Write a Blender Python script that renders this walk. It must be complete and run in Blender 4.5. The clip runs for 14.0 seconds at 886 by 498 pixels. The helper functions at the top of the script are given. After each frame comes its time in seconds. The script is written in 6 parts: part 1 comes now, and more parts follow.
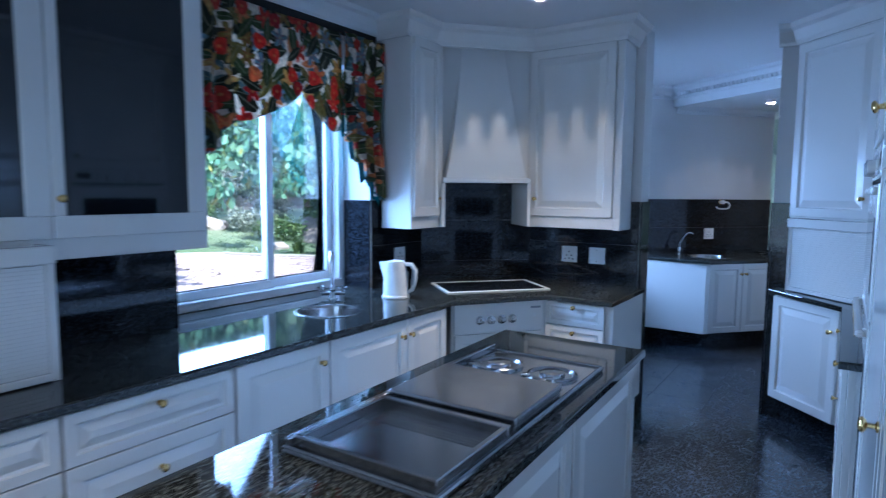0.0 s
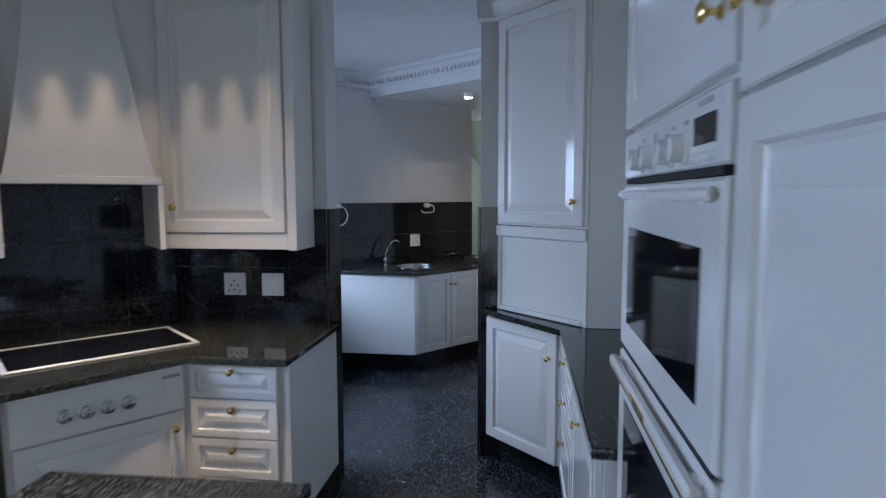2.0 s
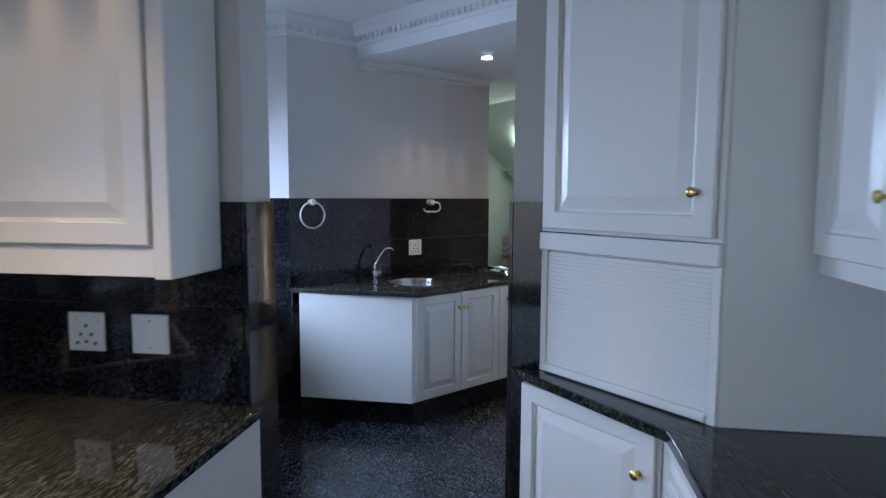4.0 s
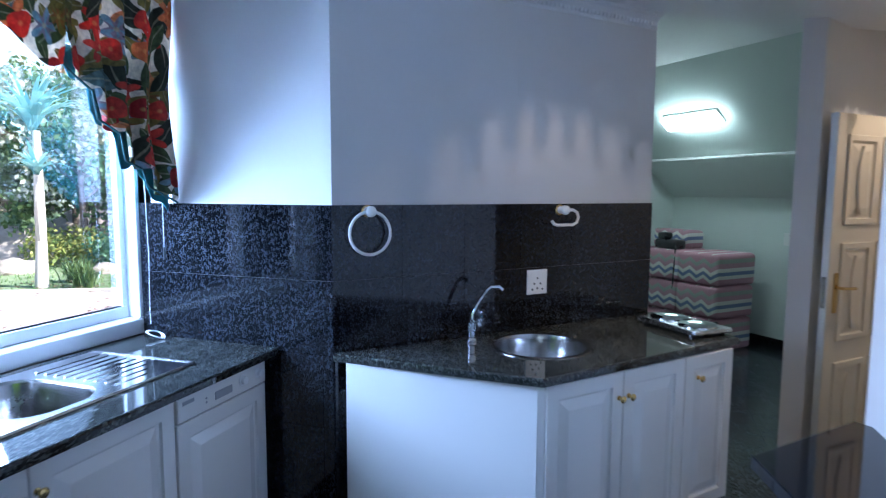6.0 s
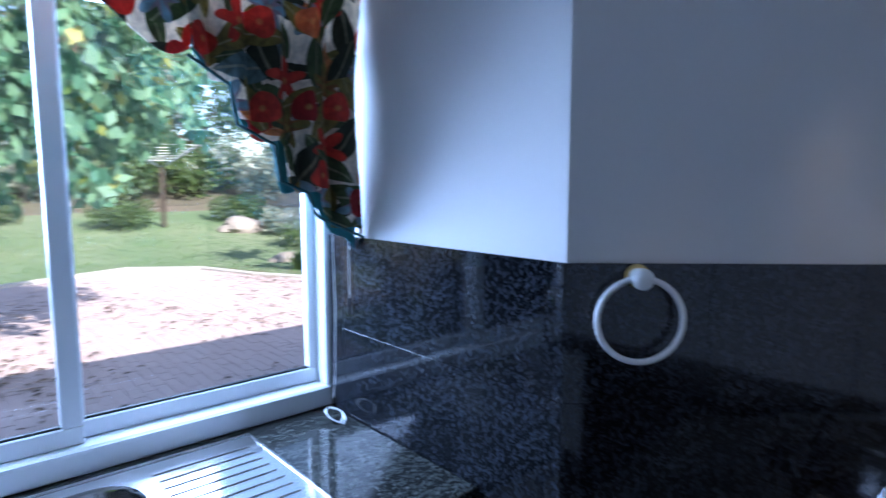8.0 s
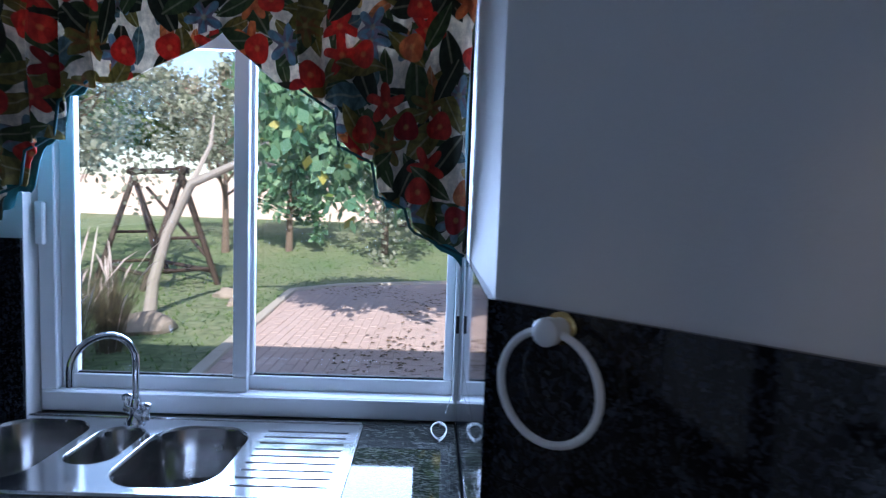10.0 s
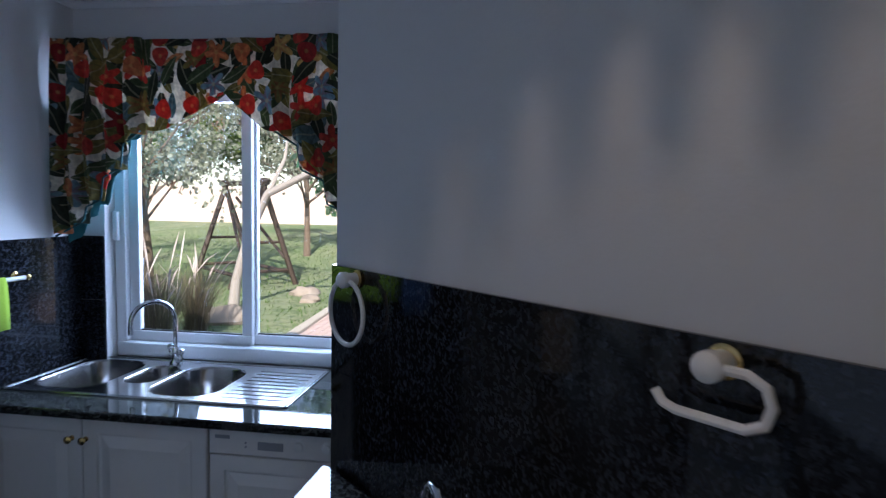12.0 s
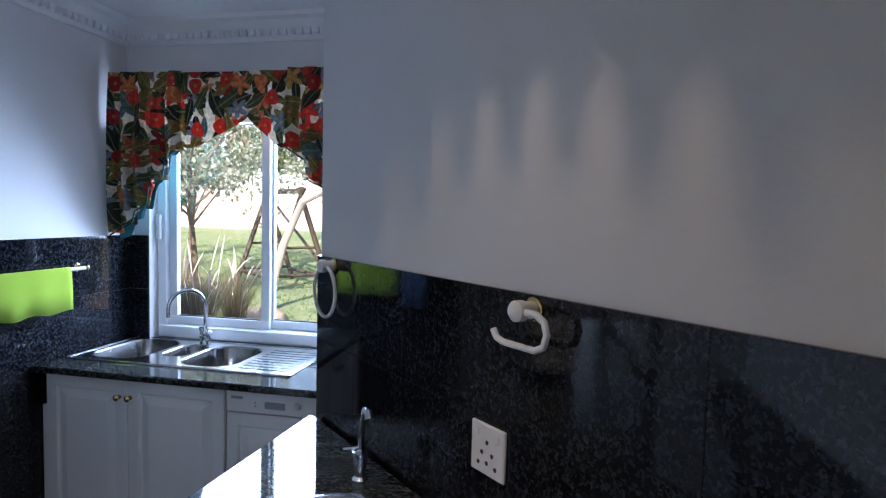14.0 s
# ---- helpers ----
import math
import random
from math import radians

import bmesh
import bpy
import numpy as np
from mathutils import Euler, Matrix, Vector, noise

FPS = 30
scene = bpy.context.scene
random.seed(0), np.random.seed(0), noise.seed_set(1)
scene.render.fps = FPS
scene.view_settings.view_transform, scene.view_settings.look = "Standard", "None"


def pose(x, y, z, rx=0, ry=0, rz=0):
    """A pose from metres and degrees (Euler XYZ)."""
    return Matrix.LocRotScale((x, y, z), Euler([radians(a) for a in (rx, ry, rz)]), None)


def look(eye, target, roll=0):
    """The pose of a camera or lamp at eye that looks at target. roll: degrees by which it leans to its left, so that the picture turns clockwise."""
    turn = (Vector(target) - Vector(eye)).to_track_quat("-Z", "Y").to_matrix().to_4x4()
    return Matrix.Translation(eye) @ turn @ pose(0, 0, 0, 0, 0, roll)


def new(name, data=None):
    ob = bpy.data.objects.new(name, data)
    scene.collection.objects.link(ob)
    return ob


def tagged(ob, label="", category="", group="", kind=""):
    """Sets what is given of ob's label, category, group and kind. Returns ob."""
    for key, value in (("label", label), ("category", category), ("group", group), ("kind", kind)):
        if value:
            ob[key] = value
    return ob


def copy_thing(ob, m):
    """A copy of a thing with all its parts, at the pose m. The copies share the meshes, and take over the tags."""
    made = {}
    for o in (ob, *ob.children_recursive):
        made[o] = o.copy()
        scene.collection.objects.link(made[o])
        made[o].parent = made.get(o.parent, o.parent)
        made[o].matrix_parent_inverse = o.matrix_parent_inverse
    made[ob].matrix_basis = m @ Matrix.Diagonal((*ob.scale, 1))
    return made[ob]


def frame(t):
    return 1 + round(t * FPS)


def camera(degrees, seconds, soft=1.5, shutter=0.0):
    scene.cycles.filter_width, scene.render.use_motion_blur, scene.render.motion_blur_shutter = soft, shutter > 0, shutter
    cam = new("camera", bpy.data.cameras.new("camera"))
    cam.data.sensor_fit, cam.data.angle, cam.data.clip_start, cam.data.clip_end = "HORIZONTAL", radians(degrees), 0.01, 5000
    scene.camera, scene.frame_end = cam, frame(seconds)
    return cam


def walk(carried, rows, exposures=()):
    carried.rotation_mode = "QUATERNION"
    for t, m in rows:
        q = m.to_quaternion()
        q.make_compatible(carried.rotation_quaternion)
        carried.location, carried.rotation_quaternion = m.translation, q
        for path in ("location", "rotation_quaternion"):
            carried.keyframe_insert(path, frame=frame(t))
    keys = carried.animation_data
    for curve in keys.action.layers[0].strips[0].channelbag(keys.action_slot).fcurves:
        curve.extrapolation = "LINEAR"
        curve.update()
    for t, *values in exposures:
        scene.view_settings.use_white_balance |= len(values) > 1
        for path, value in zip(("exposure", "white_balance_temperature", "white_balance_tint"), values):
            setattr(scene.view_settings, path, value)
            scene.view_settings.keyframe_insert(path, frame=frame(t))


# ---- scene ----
cam = camera(74.1, 14.0, 1.2, 0.6)
PATH = [
    (0.0, pose(-0.030, 0.182, 1.546, 84.49, -0.42, 34.46)),
    (0.5, pose(-0.081, 0.451, 1.542, 84.63, -0.31, 29.03)),
    (1.0, pose(-0.147, 0.734, 1.564, 84.75, -0.00, 17.29)),
    (1.5, pose(-0.191, 1.013, 1.551, 84.80, 0.15, 9.19)),
    (2.0, pose(-0.208, 1.388, 1.559, 84.79, 0.16, 7.63)),
    (2.5, pose(-0.286, 1.714, 1.551, 84.75, 0.13, 7.50)),
    (4.8, pose(-0.536, 3.375, 1.503, 84.87, -0.34, 9.46)),
    (5.0, pose(-0.600, 3.558, 1.505, 84.75, -0.25, 10.00)),
    (5.5, pose(-0.688, 3.956, 1.519, 84.76, -0.07, 15.36)),
    (6.0, pose(-0.816, 4.326, 1.547, 84.42, -0.27, 18.19)),
    (6.5, pose(-0.894, 4.607, 1.536, 84.30, -0.26, 21.04)),
    (7.0, pose(-0.945, 4.988, 1.556, 83.83, -0.18, 29.36)),
    (7.5, pose(-1.065, 5.239, 1.589, 83.57, -0.11, 37.13)),
    (8.0, pose(-1.212, 5.395, 1.659, 83.56, 0.02, 48.67)),
    (8.5, pose(-1.183, 5.620, 1.650, 84.07, -0.53, 62.66)),
    (8.7, pose(-1.155, 5.723, 1.650, 84.34, -0.97, 67.95)),
    (11.0, pose(-0.701, 6.637, 1.669, 85.89, -1.70, 94.39)),
    (11.5, pose(-0.510, 6.792, 1.682, 85.86, -1.56, 95.43)),
    (12.0, pose(-0.325, 6.931, 1.670, 85.72, -1.18, 97.71)),
    (12.5, pose(-0.135, 7.027, 1.670, 85.99, -1.42, 99.15)),
    (13.0, pose(-0.064, 7.142, 1.665, 86.25, -1.36, 100.74)),
    (13.5, pose(-0.033, 7.269, 1.650, 86.33, -1.16, 101.54)),
    (14.0, pose(0.051, 7.270, 1.657, 86.49, -1.38, 101.70)),
]
# seconds, stops, kelvin, tint
EXPOSURES = [(0.0, 1.82, 4900, 9), (0.5, 1.5, 5100, 10), (1.0, 1.2, 5450, 11), (1.5, 1.4, 6150, 12), (2.5, 1.7, 6700, 14), (5.0, 1.95, 6650, 14), (5.5, 2.22, 5950, 13), (6.5, 2.05, 5500, 13), (8.5, 1.15, 5700, 15), (11.0, 0.70, 6150, 15), (14.0, 1.65, 6600, 15)]
walk(cam, PATH, EXPOSURES)
SKY, SUN, WIN_K, WIN_S, WIN_B = 0.15, 5.0, 40, 58, 5
KIT_DL, SCU_DL, HALL_DL = 4.2, 2.0, 6
KIT_BEAM, SCU_BEAM = 52, 11

# ---- light ----
world = bpy.data.worlds.new("world")
scene.world = world
world.use_nodes = True
wn = world.node_tree.nodes
sky = wn.new("ShaderNodeTexSky")
sky.sky_type, sky.sun_disc = "NISHITA", False
sky.sun_elevation, sky.sun_rotation = radians(33), radians(82)
wn["Background"].inputs["Strength"].default_value = SKY
world.node_tree.links.new(sky.outputs["Color"], wn["Background"].inputs["Color"])


def lamp(name, kind, m, power, color=(1, 1, 1), **more):
    data = bpy.data.lights.new(name, kind)
    data.energy, data.color = power, color
    for k, v in more.items():
        if k == "size":
            data.shape, data.size, data.size_y = "RECTANGLE", v[0], v[1]
        if k == "radius":
            data.shadow_soft_size = v
        if k == "angle":
            data.angle = v
        if k == "spot":
            data.spot_size, data.spot_blend = v
    ob = new(name, data)
    ob.matrix_basis = m
    return ob


# sun from behind the house, over the garden
lamp("sun", "SUN", look((0, 0, 20), (-30.0, -4.0, 0)), SUN, (1.0, 0.93, 0.82), angle=radians(0.6))
# sky light falling through the two windows from under the eaves
lamp("window_light_kitchen", "AREA", look((-3.42, 2.45, 1.90), (-2.42, 2.45, 1.40)), WIN_K, (0.42, 0.62, 0.98), size=(1.35, 1.2))
lamp("window_light_scullery", "AREA", look((-3.42, 5.60, 1.93), (-2.42, 5.60, 1.43)), WIN_S, (0.44, 0.63, 0.98), size=(1.26, 1.15))

# added fill: assumed daylight from behind, through an opening that is never in view
lamp("patio_door_light", "AREA", look((-0.9, -2.72, 1.0), (-0.9, 2, 0.9)), WIN_B, (0.52, 0.68, 0.95), size=(1.8, 1.8))

# ---- materials ----


class Nodes:
    def __init__(self, name):
        self.m = bpy.data.materials.new(name)
        self.m.use_nodes = True
        self.t = self.m.node_tree
        self.b = self.t.nodes["Principled BSDF"]

    def n(self, kind, **props):
        nd = self.t.nodes.new("ShaderNode" + kind)
        for k, v in props.items():
            nd.inputs[k.replace("_", " ")].default_value = v
        return nd

    def l(self, a, b):
        self.t.links.new(a, b)

    def coord(self, scale=1.0, stretch=(1, 1, 1), where="Object"):
        tc = self.n("TexCoord")
        mp = self.n("Mapping")
        mp.inputs["Scale"].default_value = [scale * s for s in stretch]
        self.l(tc.outputs[where], mp.inputs["Vector"])
        return mp.outputs["Vector"]

    def ramp(self, fac, stops):
        r = self.n("ValToRGB")
        e = r.color_ramp.elements
        while len(e) < len(stops):
            e.new(0.5)
        for k, (p, c) in enumerate(stops):
            e[k].position, e[k].color = p, (*c, 1) if len(c) == 3 else c
        self.l(fac, r.inputs["Fac"])
        return r.outputs["Color"]

    def noise(self, vec, scale, detail=3.0, rough=0.55):
        nz = self.n("TexNoise", Scale=scale, Detail=detail, Roughness=rough)
        self.l(vec, nz.inputs["Vector"])
        return nz.outputs["Fac"]

    def mix(self, fac, a, b):
        mx = self.n("Mix")
        mx.data_type = "RGBA"
        for s, v in ((mx.inputs[0], fac), (mx.inputs[6], a), (mx.inputs[7], b)):
            if isinstance(v, (int, float)):
                s.default_value = v
            elif isinstance(v, tuple):
                s.default_value = (*v, 1)
            else:
                self.l(v, s)
        return mx.outputs[2]

    def bump(self, height, strength, dist=0.01):
        bp = self.n("Bump", Strength=strength, Distance=dist)
        self.l(height, bp.inputs["Height"])
        self.l(bp.outputs["Normal"], self.b.inputs["Normal"])

    def set(self, **props):
        for k, v in props.items():
            s = self.b.inputs[k.replace("_", " ")]
            if isinstance(v, (int, float)):
                s.default_value = v
            elif isinstance(v, tuple):
                s.default_value = (*v, 1) if len(v) == 3 else v
            else:
                self.l(v, s)
        return self


def painted(name, color, rough, bump=0.05, scale=60, spread=0.06, coat=0.0):
    k = Nodes(name)
    v = k.coord()
    big = k.noise(v, 1.7, 4)
    fine = k.noise(v, scale, 3)
    dark = tuple(c * (1 - spread) for c in color)
    k.set(Base_Color=k.mix(big, dark, color), Roughness=rough, Coat_Weight=coat, Coat_Roughness=0.08)
    k.bump(fine, bump, 0.004)
    return k.m


def granite(name, base, fleck, grain, rough, stretch=(1, 1, 1), pale=0.55, gloss=0.5):
    k = Nodes(name)
    v = k.coord(1.0, stretch)
    vo = k.n("TexVoronoi", Scale=grain)
    vo.inputs["Randomness"].default_value = 1.0
    warp = k.n("TexNoise", Scale=grain * 0.6, Detail=2.0)
    k.l(v, warp.inputs["Vector"])
    add = k.n("VectorMath")
    add.operation = "MULTIPLY_ADD"
    k.l(warp.outputs["Color"], add.inputs[0])
    add.inputs[1].default_value = (0.02, 0.02, 0.02)
    k.l(v, add.inputs[2])
    k.l(add.outputs[0], vo.inputs["Vector"])
    cell = k.n("SeparateColor")
    k.l(vo.outputs["Color"], cell.inputs["Color"])
    spots = k.ramp(cell.outputs["Red"], [(0.0, base), (pale, base), (pale + 0.18, tuple(0.45 * a + 0.55 * b for a, b in zip(base, fleck))), (1.0, fleck)])
    cloud = k.noise(v, 5.0, 5)
    col = k.mix(k.ramp(cloud, [(0.35, (0, 0, 0)), (0.7, (1, 1, 1))]), spots, k.mix(0.6, spots, base))
    info = k.n("ObjectInfo")
    hsv = k.n("HueSaturation")
    mr = k.n("MapRange")
    mr.inputs["To Min"].default_value, mr.inputs["To Max"].default_value = 0.82, 1.18
    k.l(info.outputs["Random"], mr.inputs["Value"])
    k.l(mr.outputs["Result"], hsv.inputs["Value"])
    k.l(col, hsv.inputs["Color"])
    k.set(Base_Color=hsv.outputs["Color"], Roughness=k.ramp(k.noise(v, 14, 3), [(0.3, (rough,) * 3), (0.8, (rough * 1.7,) * 3)]), Specular_IOR_Level=gloss)
    k.bump(k.noise(v, 9, 3), 0.02, 0.004)
    return k.m


def metal(name, color, rough, brushed=0.0):
    k = Nodes(name)
    v = k.coord(1.0, (1, 40, 1) if brushed else (1, 1, 1))
    nz = k.noise(v, 30 if brushed else 12, 4)
    k.set(Base_Color=color, Metallic=1.0, Roughness=k.ramp(nz, [(0.3, (rough * 0.75,) * 3), (0.75, (rough * 1.35,) * 3)]))
    if brushed:
        k.bump(nz, 0.04, 0.002)
    return k.m


def glossy(name, color, rough, **more):
    k = Nodes(name)
    v = k.coord()
    nz = k.noise(v, 8, 3)
    k.set(Base_Color=k.mix(nz, tuple(c * 0.9 for c in color), color), Roughness=k.ramp(nz, [(0.3, (rough * 0.8,) * 3), (0.8, (rough * 1.3,) * 3)]), **more)
    return k.m


def glow(name, color, strength):
    k = Nodes(name)
    k.set(Base_Color=color, Emission_Color=color, Emission_Strength=strength)
    return k.m


def clear_glass():
    k = Nodes("window_glass")
    out = k.t.nodes["Material Output"]
    tr, gl, mx, fr = k.n("BsdfTransparent"), k.n("BsdfGlossy", Roughness=0.01), k.n("MixShader"), k.n("Fresnel", IOR=1.45)
    k.l(fr.outputs[0], mx.inputs[0])
    k.l(tr.outputs[0], mx.inputs[1])
    k.l(gl.outputs[0], mx.inputs[2])
    k.l(mx.outputs[0], out.inputs["Surface"])
    return k.m


WHITE = painted("white_lacquer", (0.80, 0.78, 0.74), 0.22, 0.02, 90, 0.03, 0.5)
WALL = painted("wall_paint", (0.72, 0.70, 0.68), 0.6, 0.12, 120, 0.05)
CREAM = painted("cream_wall_paint", (0.74, 0.66, 0.54), 0.6, 0.12, 120, 0.05)
PANTRY = painted("pantry_paint", (0.66, 0.72, 0.68), 0.6, 0.3, 70, 0.06)
CEIL = painted("ceiling_plaster", (0.78, 0.78, 0.78), 0.75, 0.35, 45, 0.04)
UPVC = painted("window_aluminium_white", (0.80, 0.81, 0.82), 0.3, 0.02, 60, 0.02)
PLASTIC = glossy("white_plastic", (0.80, 0.80, 0.78), 0.3)
GREYPLASTIC = glossy("grey_plastic", (0.30, 0.31, 0.33), 0.4)
BLACKPLASTIC = glossy("black_plastic", (0.015, 0.015, 0.017), 0.3)
GRANITE = granite("wall_granite", (0.006, 0.0065, 0.0075), (0.040, 0.047, 0.060), 180, 0.045, (1.0, 1.0, 0.85), 0.60, 0.42)
TOP = granite("worktop_granite", (0.013, 0.0135, 0.012), (0.105, 0.112, 0.10), 150, 0.035, (1.7, 0.6, 1.0), 0.54, 0.5)
FLOOR = granite("floor_granite", (0.013, 0.016, 0.021), (0.10, 0.12, 0.15), 95, 0.15, (1.4, 0.9, 1.0), 0.5, 0.6)
GROUT = painted("dark_grout", (0.03, 0.03, 0.033), 0.8)
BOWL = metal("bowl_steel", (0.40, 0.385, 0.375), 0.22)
GRILL = metal("grill_steel", (0.48, 0.48, 0.49), 0.17)
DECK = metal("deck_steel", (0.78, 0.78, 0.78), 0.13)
STEEL = metal("brushed_steel", (0.62, 0.61, 0.60), 0.24, 1.0)
CHROME = metal("chrome", (0.75, 0.76, 0.78), 0.07)
PALESTEEL = glossy("pale_steel", (0.62, 0.62, 0.60), 0.3)
BRASS = metal("brass", (0.72, 0.50, 0.20), 0.22)
GLASSBLACK = glossy("black_glass", (0.006, 0.007, 0.009), 0.05, Specular_IOR_Level=0.6)
GLASS = clear_glass()
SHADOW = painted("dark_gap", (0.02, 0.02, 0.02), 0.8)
PIPING = painted("dark_teal_piping", (0.008, 0.075, 0.08), 0.8, 0.2, 400)
TEAL = painted("teal_lining", (0.015, 0.16, 0.18), 0.8, 0.2, 400)
LIME = painted("lime_towelling", (0.42, 0.62, 0.05), 0.95, 0.9, 500, 0.2)
BLUETOWEL = painted("blue_towelling", (0.10, 0.17, 0.32), 0.95, 0.9, 500, 0.2)
WOOD = painted("dark_timber", (0.06, 0.04, 0.03), 0.7, 0.5, 30, 0.4)

# ---- mesh helpers ----


def part(name, bm, material, parent=None, label="", smooth=False):
    bmesh.ops.recalc_face_normals(bm, faces=bm.faces)
    me = bpy.data.meshes.new(name)
    if smooth:
        for f in bm.faces:
            f.smooth = True
    bm.to_mesh(me)
    bm.free()
    me.materials.append(material)
    ob = new(name, me)
    if smooth:
        me.set_sharp_from_angle(angle=radians(40))
    if parent is not None:
        ob.parent = parent
    if label:
        tagged(ob, label)
    return ob


def thing(name, m, label, category, group="", kind=""):
    return placed(new(name), m, label, category, group, kind)


def placed(ob, m, label, category, group="", kind=""):
    ob.matrix_basis = m
    return tagged(ob, label, category, group, kind)


def structure(name, bm, material, label, category):
    return tagged(part(name, bm, material), label, category, "", "structure")


def box(x0, x1, y0, y1, z0, z1, bev=0.0, bm=None, seg=1):
    bm2 = bmesh.new()
    bmesh.ops.create_cube(bm2, size=1)
    for v in bm2.verts:
        v.co = Vector((x0 + (v.co.x + 0.5) * (x1 - x0), y0 + (v.co.y + 0.5) * (y1 - y0), z0 + (v.co.z + 0.5) * (z1 - z0)))
    if bev:
        bmesh.ops.bevel(bm2, geom=list(bm2.edges), offset=bev, segments=seg, affect="EDGES", profile=0.5)
    return merge(bm, bm2)


def merge(bm, other, m=None):
    if m is not None:
        bmesh.ops.transform(other, matrix=m, verts=other.verts)
    if bm is None:
        return other
    me = bpy.data.meshes.new("tmp")
    other.to_mesh(me)
    other.free()
    bm.from_mesh(me)
    bpy.data.meshes.remove(me)
    return bm


def prism(outline, z0, z1, bev=0.0, bm=None, holes=()):
    b = bmesh.new()
    edges = []
    for loop in (outline, *holes):
        vs = [b.verts.new((x, y, z1)) for x, y in loop]
        edges += [b.edges.new((vs[i], vs[(i + 1) % len(vs)])) for i in range(len(vs))]
    if holes:
        bmesh.ops.triangle_fill(b, use_beauty=True, use_dissolve=False, edges=edges)
    else:
        b.faces.new(list(b.verts))
    got = bmesh.ops.extrude_face_region(b, geom=list(b.faces))
    for v in got["geom"]:
        if isinstance(v, bmesh.types.BMVert):
            v.co.z = z0
    if bev:
        top = [e for e in b.edges if abs(e.verts[0].co.z - z1) < 1e-5 and abs(e.verts[1].co.z - z1) < 1e-5 and len(e.link_faces) == 2 and e.calc_face_angle(0) > 0.5]
        bmesh.ops.bevel(b, geom=top, offset=bev, segments=3, affect="EDGES", profile=0.5)
    return merge(bm, b)


def loft(rings, close_first=False, close_last=False, bm=None, loop=True):
    b = bm or bmesh.new()
    rows = [[b.verts.new(p) for p in r] for r in rings]
    n = len(rows[0])
    for a, c in zip(rows, rows[1:]):
        for i in range(n if loop else n - 1):
            j = (i + 1) % n
            b.faces.new((a[i], a[j], c[j], c[i]))
    if close_first:
        b.faces.new(rows[0])
    if close_last:
        b.faces.new(rows[-1])
    return b


def lathe(profile, n=20, bm=None, m=None, closed=True):
    rings = [[(r * math.cos(2 * math.pi * k / n), r * math.sin(2 * math.pi * k / n), z) for k in range(n)] for r, z in profile]
    return merge(bm, loft(rings, closed, closed), m)


def tube(points, r, n=10, bm=None, closed=False):
    """A round bar along a line of points."""
    pts = [Vector(p) for p in points]
    rings = []
    up = Vector((0, 0, 1))
    for i, p in enumerate(pts):
        if closed:
            d = pts[(i + 1) % len(pts)] - pts[i - 1]
        else:
            d = pts[min(i + 1, len(pts) - 1)] - pts[max(i - 1, 0)]
        d.normalize()
        if abs(d.dot(up)) > 0.95:
            up = Vector((1, 0, 0)) if abs(d.x) < 0.9 else Vector((0, 1, 0))
        a = d.cross(up).normalized()
        c = a.cross(d).normalized()
        up = c
        rad = r[i] if isinstance(r, (list, tuple)) else r
        rings.append([p + rad * (a * math.cos(2 * math.pi * k / n) + c * math.sin(2 * math.pi * k / n)) for k in range(n)])
    if closed:
        rings.append(rings[0])
    return merge(bm, loft(rings, not closed, not closed))


def rrect(cx, cy, w, h, r, n=6):
    pts = []
    for sx, sy, a0 in ((1, 1, 0), (-1, 1, 90), (-1, -1, 180), (1, -1, 270)):
        for k in range(n + 1):
            a = radians(a0 + 90 * k / n)
            pts.append((cx + sx * (w / 2 - r) + r * math.cos(a), cy + sy * (h / 2 - r) + r * math.sin(a)))
    return pts


def circle(cx, cy, r, n=32):
    return [(cx + r * math.cos(2 * math.pi * k / n), cy + r * math.sin(2 * math.pi * k / n)) for k in range(n)]


def panel_front(x0, x1, z0, z1, t=0.02, border=0.055, slope=0.04):
    """A raised-panel front; its face looks along -y."""
    b = bmesh.new()
    w = min(x1 - x0, z1 - z0)
    border = min(border, w * 0.2)
    slope = min(slope, w * 0.16)
    rings = []
    for ins, y in ((0, 0), (0, -t + 0.003), (0.003, -t), (border, -t), (border + 0.004, -t + 0.010), (border + 0.012, -t + 0.012), (border + 0.012 + slope, -t + 0.001), (border + 0.014 + slope, -t + 0.001)):
        rings.append([(x0 + ins, y, z0 + ins), (x1 - ins, y, z0 + ins), (x1 - ins, y, z1 - ins), (x0 + ins, y, z1 - ins)])
    return loft(rings, True, True, b)


KNOB_PROFILE = [(0.010, 0.0), (0.010, 0.003), (0.005, 0.005), (0.005, 0.016), (0.011, 0.019), (0.0145, 0.023), (0.0145, 0.026), (0.010, 0.030), (0.004, 0.031)]


def knob(x, y, z, parent, scale=1.0):
    bm = lathe([(r * scale, h * scale) for r, h in KNOB_PROFILE], 16, None, Matrix.Translation((x, y, z)) @ Matrix.Rotation(radians(90), 4, "X"))
    return part("knob", bm, BRASS, parent, "round brass knob", True)


def cabinet(name, label, m, w, d, z0, z1, fronts, kick=0.0, material=None, group="", body_top=None):
    """A cabinet: its front lies on local y = 0 and looks along -y. fronts: (kind, x0, x1, z0, z1, knobs)."""
    c = thing(name, m, label, "cabinet", group)
    mt = material or WHITE
    part("body", box(0, w, 0.0, d, z0, body_top or z1, 0.002), mt, c)
    if kick:
        part("plinth", box(0.0, w, 0.05, d, 0, z0 - 0.001), GRANITE, c, "dark granite plinth")
    for kind, a, b, c0, c1, knobs in fronts:
        f = part(kind, panel_front(a, b, c0, c1), mt, c)
        f.location.y = -0.002
        for kx, kz in knobs:
            knob(kx, -0.02, kz, f)
    return c


